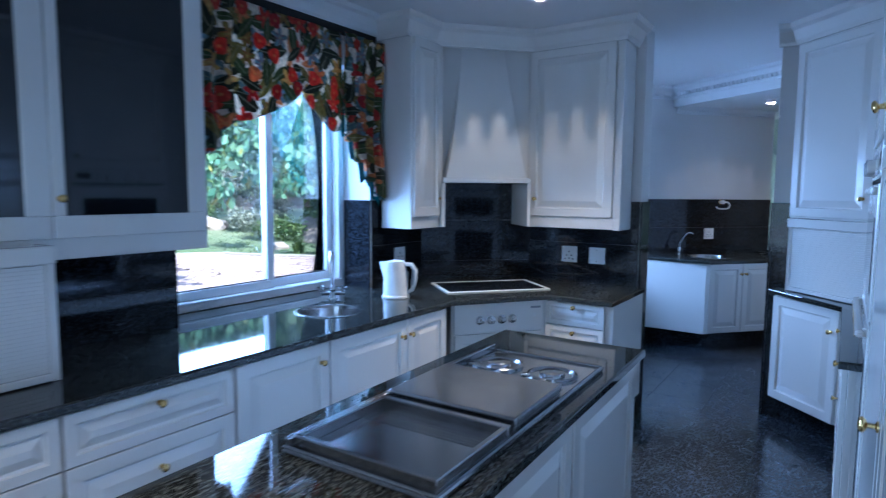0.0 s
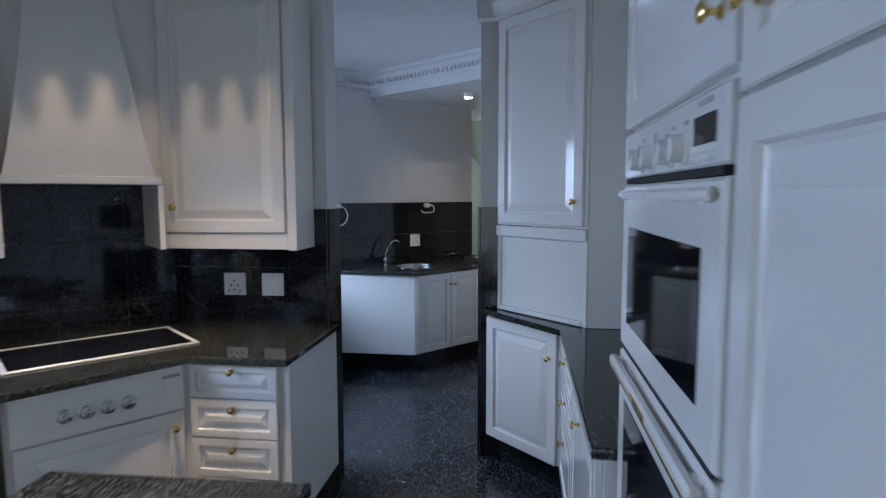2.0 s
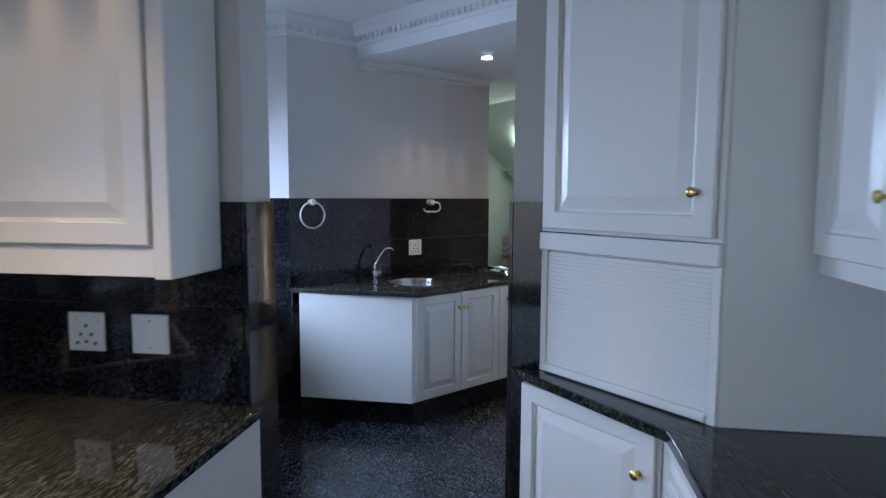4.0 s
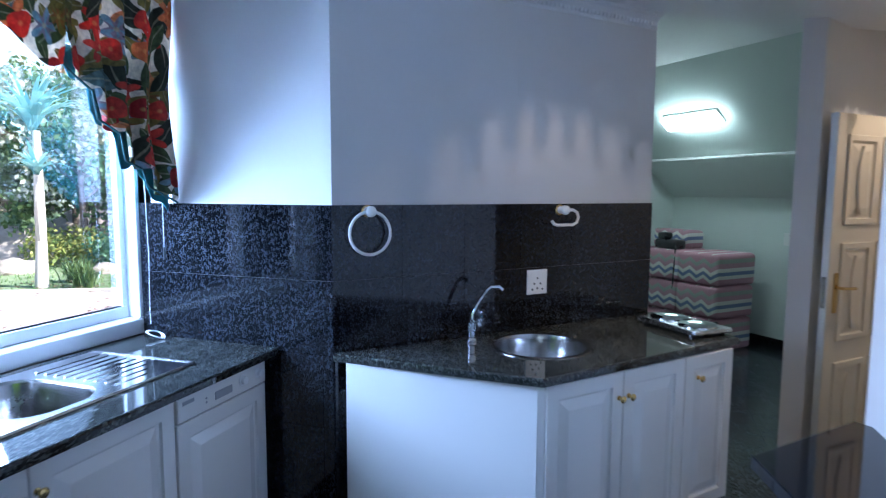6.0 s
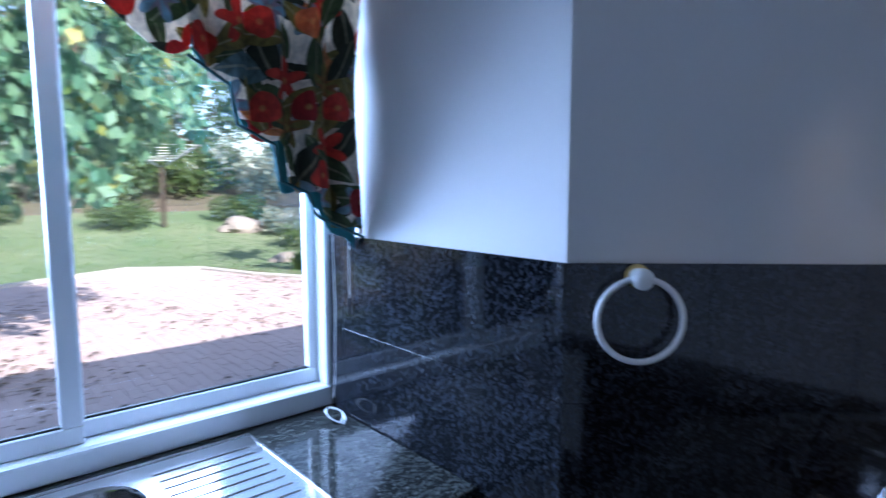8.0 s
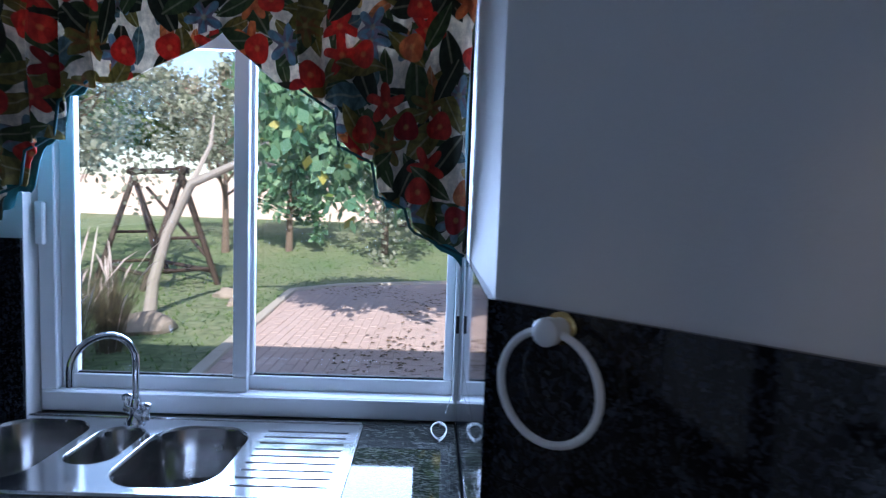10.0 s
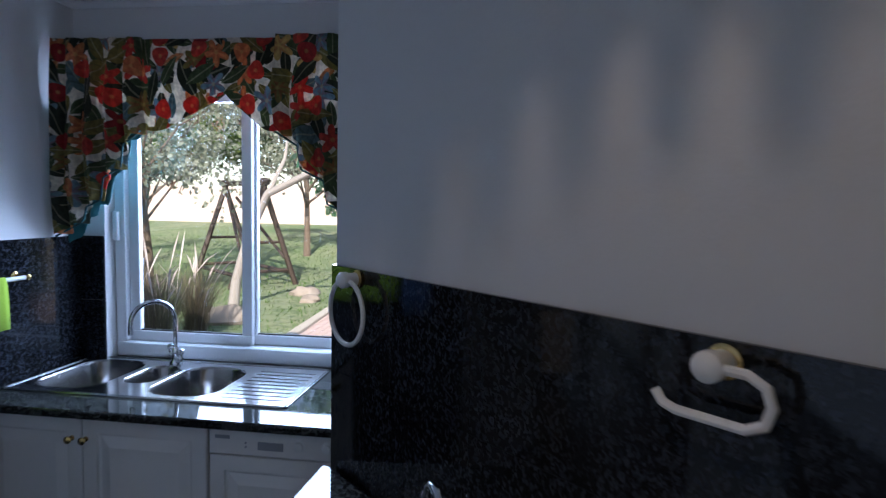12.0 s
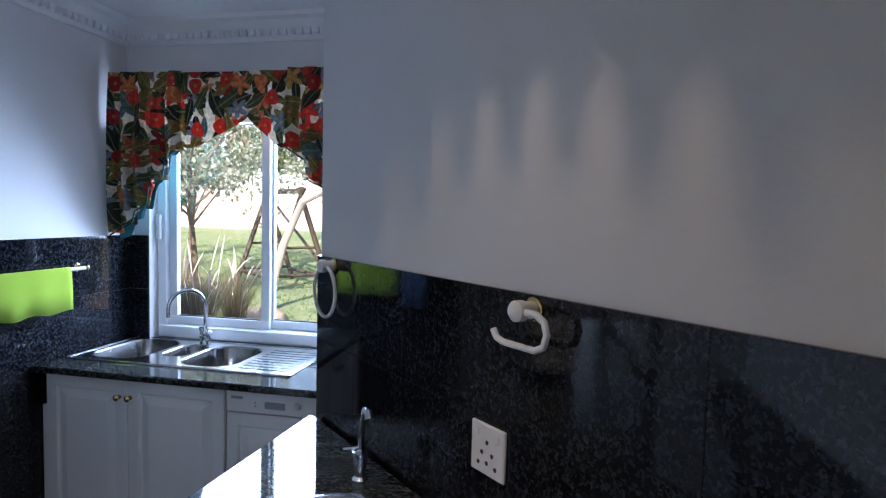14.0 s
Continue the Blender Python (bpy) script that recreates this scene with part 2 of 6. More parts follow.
def tiled(name_parent, m, w, z0, z1, tw, th, x_off=0.0):
    """Granite tiles on a wall: local x along the wall, face along -y."""
    x = -x_off
    cache = {}
    while x < w - 0.004:
        a, b = max(x, 0), min(x + tw, w)
        z = z1
        while z > z0 + 0.004:
            c0 = max(z - th, z0)
            key = (round(b - a, 4), round(z - c0, 4))
            if key not in cache:
                bm = box(0.0006, key[0] - 0.0006, -0.012, 0.0, 0.0006, key[1] - 0.0006, 0.0008)
                me = bpy.data.meshes.new("granite_tile")
                bm.to_mesh(me)
                bm.free()
                me.materials.append(GRANITE)
                cache[key] = me
            TILE_JOBS.append((cache[key], m @ Matrix.Translation((a, -0.001, c0)), name_parent))
            z = c0
        x += tw


TILE_JOBS = []
S = math.sqrt(0.5)

# ---- structure ----
CZ = 2.66
RCX, RCY = -1.962, 6.402
RY = 46.5  # turn of the angled sink wall
RC, RSN = math.cos(radians(RY)), math.sin(radians(RY))
WZ = 1.492  # top of the granite wainscot
floor = structure("floor", prism([(-3.06, -2.6), (2.6, -2.6), (2.6, 13.6), (-3.06, 13.6)], -0.12, -0.006), GROUT, "dark polished granite tiled floor", "floor")
ceiling = structure("ceiling", prism([(-3.06, -2.6), (2.6, -2.6), (2.6, 13.6), (-3.06, 13.6)], CZ, CZ + 0.1), CEIL, "white textured plaster ceiling", "ceiling")
# dropped ceiling over the inner part of the scullery
SOF = 2.46
soffit = structure("ceiling_soffit", prism([(-1.605, 6.776), (0.02, 5.655), (2.4, 5.655), (2.4, 8.4), (0.6, 8.4), (-0.744, 7.684)], SOF, CZ - 0.002), CEIL, "white dropped plaster ceiling section", "ceiling")

# kitchen outer wall with window opening y 1.74..3.14
KX = -2.64


def wall_with_hole(name, x0, x1, y0, y1, hy0, hy1, hz0, hz1, z1=None):
    z1 = z1 or CZ
    bm = box(x0, x1, y0, hy0, 0, z1)
    box(x0, x1, hy1, y1, 0, z1, 0, bm)
    box(x0, x1, hy0, hy1, 0, hz0, 0, bm)
    box(x0, x1, hy0, hy1, hz1, z1, 0, bm)
    return structure(name, bm, WALL, "white painted wall with a window opening", "wall")


wall_with_hole("wall_kitchen_window", -3.06, KX, -2.6, 4.29, 1.74, 3.13, 0.872, 2.32)
SWX = -2.862  # inner face of the scullery window wall
wall_with_hole("wall_scullery_window", -3.06, SWX, 4.84, 6.4, 4.975, 6.4, 0.872, 2.24)
structure("wall_hob_corner", prism([(KX, 3.69), (KX + 0.6, 4.29), (KX, 4.29)], 0, CZ - 0.001), WALL, "white painted angled wall behind the hob", "wall")
structure("wall_kitchen_scullery", prism([(-3.06, 4.291), (-1.196, 4.291), (-1.196, 4.463), (-1.66, 4.463), (-1.66, 4.839), (-3.06, 4.839)], 0, CZ - 0.001), WALL, "white painted wall between kitchen and scullery", "wall")
structure("wall_sink_corner", prism([(-3.06, RCY), (RCX, RCY), (RCX + 1.77 * RC, RCY + 1.77 * RSN), (RCX + 1.77 * RC - 0.15 * RSN, RCY + 1.77 * RSN + 0.15 * RC), (-2.03, 6.56), (-3.06, 6.56)], 0, CZ - 0.001), WALL, "white painted angled wall above the granite", "wall")
structure("wall_opening_stub", box(-0.445, 0.75, 4.80, 4.97, 0, CZ - 0.001), WALL, "white painted wall stub beside the opening", "wall")
structure("wall_kitchen_right", box(0.68, 0.80, -2.6, 4.799, 0, CZ - 0.001), WALL, "white painted kitchen wall", "wall")
# back wall, out of view; its opening is assumed, made for the fill lamp
bm = box(-3.06, -1.9, -2.75, -2.601, 0, CZ - 0.001)
box(0.1, 0.8, -2.75, -2.601, 0, CZ - 0.001, 0, bm)
box(-1.9, 0.1, -2.75, -2.601, 2.2, CZ - 0.001, 0, bm)
structure("wall_kitchen_back", bm, WALL, "white painted kitchen back wall with an assumed opening for fill light", "wall")
structure("wall_scullery_right", prism([(0.02, 4.971), (0.14, 4.971), (0.14, 6.60), (-0.02, 6.70)], 0, CZ - 0.001), WALL, "white painted wall beside the granite desk", "wall")
# pantry
structure("wall_pantry_far", prism([(-1.3, 12.7), (1.6, 9.8), (1.7, 9.9), (-1.2, 12.8)], 0, CZ - 0.001), PANTRY, "pale green painted pantry wall", "wall")
structure("wall_pantry_left", prism([(-2.2, 10.0), (-0.39, 11.81), (-0.46, 11.88), (-2.3, 10.1)], 0, CZ - 0.001), PANTRY, "pale green painted pantry wall", "wall")
structure("wall_pantry_closing", prism([(-2.2, 10.0), (-1.05, 7.74), (-0.853, 7.79), (-2.1, 10.1)], 0, CZ - 0.001), PANTRY, "pale green painted pantry wall", "wall")
structure("wall_door_pillar", prism([(-0.016, 7.934), (0.10, 7.944), (1.40, 9.80), (1.30, 9.95)], 0, CZ - 0.001), WALL, "white painted wall end beside an inner door", "wall")
structure("wall_hall", prism([(0.9, 6.3), (1.0, 6.3), (1.75, 9.6), (1.65, 9.65)], 0, CZ - 0.001), CREAM, "cream painted hall wall in warm light", "wall")
structure("wall_hall_side", prism([(0.141, 6.45), (1.0, 6.2), (1.0, 6.299), (0.141, 6.58)], 0, CZ - 0.001), CREAM, "cream painted hall wall", "wall")
# sloping underside of the stair
b = bmesh.new()
q = lambda sm, df, z: b.verts.new(((sm - df) / 2, (sm + df) / 2, z))
lo, hi = [q(11.39, 7.6, 1.50), q(11.39, 13.6, 1.50)], [q(9.30, 13.6, 2.658), q(9.30, 7.6, 2.658)]
up = [q(11.39, 13.6, 2.658), q(11.39, 7.6, 2.658)]
b.faces.new(lo + hi)
b.faces.new(hi[::-1] + up[::-1])
b.faces.new(lo[::-1] + up[::-1])
b.faces.new((lo[1], hi[0], up[0]))
b.faces.new((lo[0], up[1], hi[1]))
structure("ceiling_stair_slope", b, PANTRY, "sloping textured underside of the stairs", "ceiling")
for nm, o in (("skirting_far", [(-1.3, 12.69), (1.6, 9.79), (1.589, 9.779), (-1.311, 12.679)]), ("skirting_pillar", [(-0.028, 7.922), (0.10, 7.9315), (0.10, 7.9425), (-0.016, 7.9325)])):
    structure("baseboard_" + nm, prism(o, 0, 0.10, 0.003), GRANITE, "dark granite skirting", "skirting")

ring_start = pose(RCX, RCY, 0, 0, 0, RY) @ pose(-0.0055, 0, 0)
# granite wainscot tiles, face matrices: (start, yaw, width)
TW, TH = 0.305, 0.305
GW = "wall_sink_corner"
for host, m, w, z1 in (
    ("wall_kitchen_window", pose(KX, -0.6, 0, 0, 0, 90), 2.335, 1.40),
    ("wall_kitchen_window", pose(KX, 3.14, 0, 0, 0, 90), 0.55, 1.49),
    ("wall_hob_corner", pose(KX, 3.69, 0, 0, 0, 45), 0.6 / S, 1.95),
    ("wall_kitchen_scullery", pose(KX + 0.6, 4.29, 0, 0, 0, 0), 2.04 - 1.196 - 0.003, WZ),
    ("wall_kitchen_scullery", pose(-1.196, 4.279, 0, 0, 0, 90), 0.184, WZ),
    ("wall_kitchen_scullery", pose(-1.66, 4.84, 0, 0, 0, 180), 1.20, WZ),
    ("wall_kitchen_scullery", pose(-1.66, 4.463, 0, 0, 0, 90), 0.377, WZ),
    ("wall_scullery_window", pose(SWX, 4.852, 0, 0, 0, 90), 0.122, WZ),
    (GW, pose(-2.92, RCY, 0, 0, 0, 0), 0.9635, WZ),
    (GW, ring_start, 1.7755, WZ),
    ("wall_opening_stub", pose(-0.445, 4.80, 0, 0, 0, 0), 0.476, WZ),
    ("wall_opening_stub", pose(-0.445, 4.97, 0, 0, 0, -90), 0.182, WZ),
):
    tiled(host, m, w, 0.0, z1, TW, TH)
for y0 in (1.7405, 3.119):
    structure("reveal_granite", box(-2.89, KX + 0.001, y0, y0 + 0.0105, 0.9005, 1.49), GRANITE, "polished granite window reveal", "trim")
structure("reveal_granite", box(-2.92, SWX - 0.001, 4.963, 4.974, 0.9, WZ), GRANITE, "polished granite window reveal", "trim")

# cornices: cove with dentils
COVE = [(0.0, -0.12), (0.012, -0.12), (0.018, -0.105), (0.03, -0.095), (0.045, -0.06), (0.075, -0.03), (0.105, -0.02), (0.115, -0.008), (0.12, 0.0), (0.0, 0.0)]


def cornice(name, pts, z, dentil=True, k_=1.0):
    """Along a line of points with the room on its right hand side."""
    P = [Vector(p) for p in pts]
    rings = []
    for i, p in enumerate(P):
        d0 = (P[i] - P[i - 1]).normalized() if i else (P[1] - P[0]).normalized()
        d1 = (P[i + 1] - P[i]).normalized() if i < len(P) - 1 else d0
        n0, n1 = Vector((d0.y, -d0.x)), Vector((d1.y, -d1.x))
        n = (n0 + n1).normalized()
        n = n / max(0.3, n.dot(n0))
        rings.append([(p.x + n.x * (o * k_ + 0.001), p.y + n.y * (o * k_ + 0.001), z + h * k_ - 0.001) for o, h in COVE])
    ob = structure("cornice_" + name, loft(rings, True, True), CEIL, "white moulded plaster cornice with dentils", "cornice")
    if dentil:
        bm = bmesh.new()
        for p, r in zip(P, P[1:]):
            d = r - p
            k = 0.03
            while k < d.length - 0.03:
                c = p + d.normalized() * k
                box(-0.011 * k_, 0.011 * k_, -0.052 * k_, -0.022 * k_, -0.100 * k_, -0.068 * k_, 0, bm2 := bmesh.new())
                merge(bm, bm2, pose(c.x, c.y, z, 0, 0, math.degrees(math.atan2(d.y, d.x))))
                k += 0.045 * k_
        tagged(part("dentils", bm, CEIL, ob), kind="stuff")
    return ob


cornice("scullery_window", [(-1.66, 4.84), (SWX, 4.84), (SWX, RCY), (RCX, RCY), (-1.615, 6.768)], CZ)
cornice("beam", [(-1.60, 6.773), (0.018, 5.656)], CZ)
cornice("soffit", [(-1.58, 6.805), (-0.76, 7.669)], SOF, True, 0.55)
cornice("kitchen_window", [(KX, -2.5), (KX, 3.35)], CZ, False)

# floor tiles are laid at the end of the file

# ---- windows ----


def sliding_window(name, x, y0, y1, z0, z1, ym, label, jamb=0.055, stile=0.05, sill=0.0):
    """A white sliding window in the plane x: outer frame, two sashes, panes; the right sash runs behind."""
    w = thing(name, Matrix.Identity(4), label, "window", "", "structure")
    f = 0.055
    zs = z0
    z0 = z0 + sill
    bm = box(x - 0.07, x + 0.03, y0, y1, zs, z0 + f, 0.004)
    box(x + 0.0305, x + 0.036, y0 + 0.01, y1 - 0.01, z0 + f - 0.014, z0 + f - 0.004, 0.001, bm)
    box(x - 0.07, x + 0.03, y0, y1, z1 - f, z1, 0.004, bm)
    box(x - 0.07, x + 0.03, y0, y0 + f, z0 + f, z1 - f, 0.004, bm)
    box(x - 0.07, x + 0.03, y1 - jamb, y1, z0 + f, z1 - f, 0.004, bm)
    part("window_frame", bm, UPVC, w)
    for a, b, xs, e in ((y0 + f, ym + 0.02, x, 0.05), (ym - 0.02, y1 - jamb, x - 0.035, stile)):
        s = 0.05
        bm = box(xs - 0.03, xs, a, b, z0 + f, z0 + f + s, 0.003)
        box(xs - 0.03, xs, a, b, z1 - f - s, z1 - f, 0.003, bm)
        box(xs - 0.03, xs, a, a + s, z0 + f + s, z1 - f - s, 0.003, bm)
        box(xs - 0.03, xs, b - e, b, z0 + f + s, z1 - f - s, 0.003, bm)
        sash = part("sash", bm, UPVC, w)
        part("gasket", box(xs - 0.02, xs - 0.008, a + s - 0.004, b - e + 0.004, z0 + f + s - 0.004, z0 + f + s + 0.006), BLACKPLASTIC, sash, "black rubber gasket")
        p = part("pane", box(xs - 0.017, xs - 0.013, a + s, b - e, z0 + f + s, z1 - f - s), GLASS, sash, "clear window glass")
        p.visible_shadow = False
    return w


sliding_window("window_1", -2.90, 1.745, 3.125, 0.9015, 2.31, 2.525, "white sliding window above the kitchen worktop")
ws = sliding_window("window_2", -2.953, 4.98, 6.398, 0.9015, 2.235, 5.645, "white sliding window above the scullery sink", 0.024, 0.03, 0.018)
part("latch", box(-2.922, -2.900, 4.984, 5.012, 1.468, 1.61, 0.004), PLASTIC, ws, "white window latch")


def fabric():
    """Printed cotton: large leaves and red and orange blooms on an off-white ground."""
    k = Nodes("floral_cotton")
    flat = k.coord(1.0, (1.0, 1.0, 0.9))
    ground = (0.68, 0.60, 0.49)
    dk, gr, ol, rd, cr, og, tl, yl = (0.03, 0.035, 0.02), (0.065, 0.09, 0.035), (0.19, 0.15, 0.04), (0.52, 0.05, 0.03), (0.30, 0.02, 0.018), (0.55, 0.20, 0.07), (0.11, 0.17, 0.17), (0.50, 0.32, 0.10)

    sep = k.n("SeparateXYZ")
    k.l(flat, sep.inputs[0])

    def m(op, a, b=None, c=None):
        nd = k.n("Math")
        nd.operation = op
        for sock, v in zip(nd.inputs, (a, b, c)):
            if isinstance(v, (int, float)):
                sock.default_value = v
            elif v is not None:
                k.l(v, sock)
        return nd.outputs[0]

    def cells(scale, seed, stops):
        """Cell offsets from their centres, a random number, and a colour for each cell of the print."""
        cb = k.n("CombineXYZ")
        k.l(m("ADD", sep.outputs["Y"], seed), cb.inputs[0])
        k.l(m("ADD", sep.outputs["Z"], seed * 0.37), cb.inputs[1])
        vo = k.n("TexVoronoi", Scale=scale)
        vo.voronoi_dimensions = "2D"
        vo.inputs["Randomness"].default_value = 0.85
        k.l(cb.outputs[0], vo.inputs["Vector"])
        df = k.n("VectorMath")
        df.operation = "SUBTRACT"
        k.l(cb.outputs[0], df.inputs[0])
        k.l(vo.outputs["Position"], df.inputs[1])
        xy, sp = k.n("SeparateXYZ"), k.n("SeparateColor")
        k.l(df.outputs[0], xy.inputs[0])
        k.l(vo.outputs["Color"], sp.inputs["Color"])
        r = k.n("ValToRGB")
        r.color_ramp.interpolation = "CONSTANT"
        el = r.color_ramp.elements
        while len(el) < len(stops):
            el.new(0.5)
        for e, (p, c) in zip(el, stops):
            e.position, e.color = p, (*c, 1)
        k.l(sp.outputs["Red"], r.inputs["Fac"])
        return xy.outputs["X"], xy.outputs["Y"], sp.outputs["Green"], r.outputs["Color"]

    def leaf_layer(scale, seed, length, width, stops, below):
        x, y, rnd_, col = cells(scale, seed, stops)
        an = m("MULTIPLY", rnd_, 6.283)
        ca, sa = m("COSINE", an), m("SINE", an)
        u = m("ADD", m("MULTIPLY", x, ca), m("MULTIPLY", y, sa))
        v = m("ABSOLUTE", m("SUBTRACT", m("MULTIPLY", y, ca), m("MULTIPLY", x, sa)))
        e = m("ADD", m("DIVIDE", v, width), m("POWER", m("ABSOLUTE", m("DIVIDE", u, length)), 2.0))
        rib = m("SINE", m("MULTIPLY", m("SUBTRACT", u, v), 2.2 * 6.283 / length))
        tone = k.mix(k.ramp(rib, [(0.3, (0, 0, 0)), (0.9, (0.55, 0.55, 0.55))]), col, k.mix(0.55, col, dk))
        tone = k.mix(k.ramp(m("DIVIDE", v, width), [(0.05, (0.7, 0.7, 0.7)), (0.12, (0, 0, 0))]), tone, k.mix(0.5, col, (0.5, 0.45, 0.3)))
        return k.mix(k.ramp(e, [(0.94, (1, 1, 1)), (1.0, (0, 0, 0))]), below, tone)

    def bloom_layer(scale, seed, radius, petals, deep, stops, below):
        x, y, rnd_, col = cells(scale, seed, stops)
        an = m("ARCTAN2", y, x)
        wave = m("COSINE", m("MULTIPLY_ADD", an, petals, m("MULTIPLY", rnd_, 6.283)))
        rr = m("DIVIDE", m("SQRT", m("ADD", m("MULTIPLY", x, x), m("MULTIPLY", y, y))), radius)
        e = m("SUBTRACT", rr, m("MULTIPLY", wave, deep))
        tone = k.mix(k.ramp(wave, [(0.0, (0.6, 0.6, 0.6)), (0.7, (0, 0, 0))]), col, k.mix(0.6, col, cr))
        tone = k.mix(k.ramp(rr, [(0.08, (1, 1, 1)), (0.20, (0, 0, 0))]), tone, k.mix(0.5, col, yl))
        return k.mix(k.ramp(e, [(0.70, (1, 1, 1)), (0.74, (0, 0, 0))]), below, tone)

    bl = (0.16, 0.24, 0.27)
    col = leaf_layer(13.0, 3.1, 0.055, 0.020, [(0, gr), (0.3, ol), (0.5, dk), (0.72, tl), (0.86, og)], ground)
    col = leaf_layer(8.5, 9.7, 0.085, 0.036, [(0, dk), (0.3, gr), (0.6, ol), (0.78, dk), (0.9, tl)], col)
    col = bloom_layer(8.0, 5.3, 0.056, 5.0, 0.30, [(0, bl), (0.3, og), (0.48, rd), (0.62, ol), (0.78, yl), (0.9, cr)], col)
    col = leaf_layer(7.0, 14.9, 0.075, 0.026, [(0, gr), (0.4, dk), (0.7, ol)], col)
    col = bloom_layer(6.2, 21.3, 0.050, 3.0, 0.07, [(0, rd), (0.45, cr), (0.65, og), (0.8, rd)], col)
    veins = k.ramp(k.noise(flat, 55, 3), [(0.35, (0.85, 0.85, 0.85)), (0.65, (1.3, 1.3, 1.3))])
    mu = k.n("Mix")
    mu.data_type, mu.blend_type = "RGBA", "MULTIPLY"
    mu.inputs[0].default_value = 1.0
    k.l(col, mu.inputs[6])
    k.l(veins, mu.inputs[7])
    k.set(Base_Color=mu.outputs[2], Roughness=0.85)
    k.bump(k.noise(flat, 700, 2), 0.15, 0.002)
    tl_ = k.n("BsdfTranslucent")
    k.l(mu.outputs[2], tl_.inputs["Color"])
    mx = k.n("MixShader")
    mx.inputs[0].default_value = 0.34
    k.l(k.b.outputs[0], mx.inputs[1])
    k.l(tl_.outputs[0], mx.inputs[2])
    k.l(mx.outputs[0], k.t.nodes["Material Output"].inputs["Surface"])
    return k.m


FABRIC = fabric()


def drape(y0, y1, ztop, zbot, x, folds, depth, seed, n=48, rows=16, swag=0.0):
    """A hanging piece of cloth: zbot is a function of 0..1 across; folds deepen downwards."""
    rnd = random.Random(seed)
    ph = rnd.random() * 6
    rings = []
    for j in range(rows + 1):
        v = j / rows
        row = []
        for i in range(n + 1):
            u = i / n
            zb = zbot(u)
            z = ztop + (zb - ztop) * v
            amp = depth * (0.35 + 0.65 * v)
            fx = amp * (math.sin(u * folds * 2 * math.pi + ph) + 0.35 * math.sin(u * folds * 4.6 * math.pi + 1.3 * ph + 2 * v))
            fx += swag * math.sin(math.pi * u) * math.sin(math.pi * min(1, v * 1.1)) + 0.006 * math.sin(9 * v * (1 - swag) + 7 * u)
            row.append((x + fx, y0 + (y1 - y0) * u + 0.01 * math.sin(6 * v + ph), z + (0.012 * math.sin(folds * 2 * math.pi * u + ph) if v > 0.98 else 0)))
        rings.append(row)
    return loft(rings, loop=False)


def cloth(name, bm, material, parent, label, thick=0.004):
    ob = part(name, bm, material, parent, label, True)
    md = ob.modifiers.new("thick", "SOLIDIFY")
    md.thickness, md.offset = thick, 1
    return ob


def piped(y0, y1, zbot, x, parent, material, r=0.006, n=30):
    pts = [(x, y0 + (y1 - y0) * k / n, zbot(k / n)) for k in range(n + 1)]
    return part("piping", tube(pts, r, 6), material, parent, "teal edge piping", True)


def lerp(u, pts):
    for (a, za), (b, zb) in zip(pts, pts[1:]):
        if u <= b:
            return za + (zb - za) * (u - a) / (b - a)
    return pts[-1][1]


def valance(name, x, y0, yl, yr, y1, zt, label, zin, zout, zpeak, fascia=0.0, peak=0.0):
    """Two stepped side tails and two swags that meet at a peak."""
    v = thing(name, Matrix.Identity(4), label, "valance")
    part("pelmet_board", box(x - 0.10, x - 0.012, y0 + 0.01, y1 - 0.01, zt - 0.03, zt - 0.005), WHITE, v, "white pelmet board")
    part("dark_fascia", box(x - 0.02, x - 0.008, y0 + 0.02, y1 - 0.02, zt - 0.004, zt + fascia), SHADOW, v, "dark strip above the valance") if fascia else None
    ym = (yl + yr) / 2 + peak
    dz = zin - zout
    lt = lambda u: lerp(u, [(0, zout), (0.33, zout + 0.15 * dz), (0.35, zout + 0.28 * dz), (0.54, zout + 0.36 * dz), (0.56, zout + 0.56 * dz), (0.78, zout + 0.67 * dz), (0.80, zout + 0.87 * dz), (1.0, zin)])
    rt = lambda u: lt(1 - u)
    w1, w2 = yl - y0, y1 - yr
    for nm, a, b, fn, sd, out in (("tail", y0, yl, lt, 3, 0.0), ("tail", yr, y1, rt, 8, 1.0)):
        t = cloth(nm, drape(a, b, zt, fn, x + 0.045, 4.5, 0.026, sd, 72), FABRIC, v, "pleated floral side tail")
        piped(a, b, fn, x + 0.046, t, PIPING, 0.0045)
        cloth("lining", drape(a + 0.02, b - 0.01, zt - 0.3, lambda u: fn(u) + 0.02 - 0.065 * max(0.0, 1 - 3.5 * abs(u - out)) - 0.05 * max(0.0, 1 - 9 * abs(u - 0.5)), x - 0.006, 4.0, 0.008, sd + 1, 36, 6), TEAL, t, "teal lining")
    s1 = lambda u: zpeak - (zpeak - zin - 0.015) * math.sin(math.pi * min(1, (1 - u) * 0.62)) ** 0.9 if u < 1 else zpeak
    s2 = lambda u: s1(1 - u)
    cloth("swag", drape(yl - 0.03, ym + 0.004, zt, s1, x + 0.012, 1.2, 0.006, 5, swag=0.02), FABRIC, v, "floral swag")
    cloth("swag", drape(ym - 0.004, yr + 0.03, zt, s2, x + 0.012, 1.2, 0.006, 6, swag=0.02), FABRIC, v, "floral swag")
    return v


valance("window_valance", -2.745, 4.86, 5.28, 5.89, 6.385, 2.36, "floral print cotton valance with teal lining above the sink", 1.965, 1.495, 2.15, 0.0, 0.075)
valance("window_valance", -2.615, 1.62, 2.06, 2.81, 3.20, 2.50, "floral print cotton valance with teal lining above the kitchen worktop", 1.90, 1.49, 2.125, 0.07, 0.10)

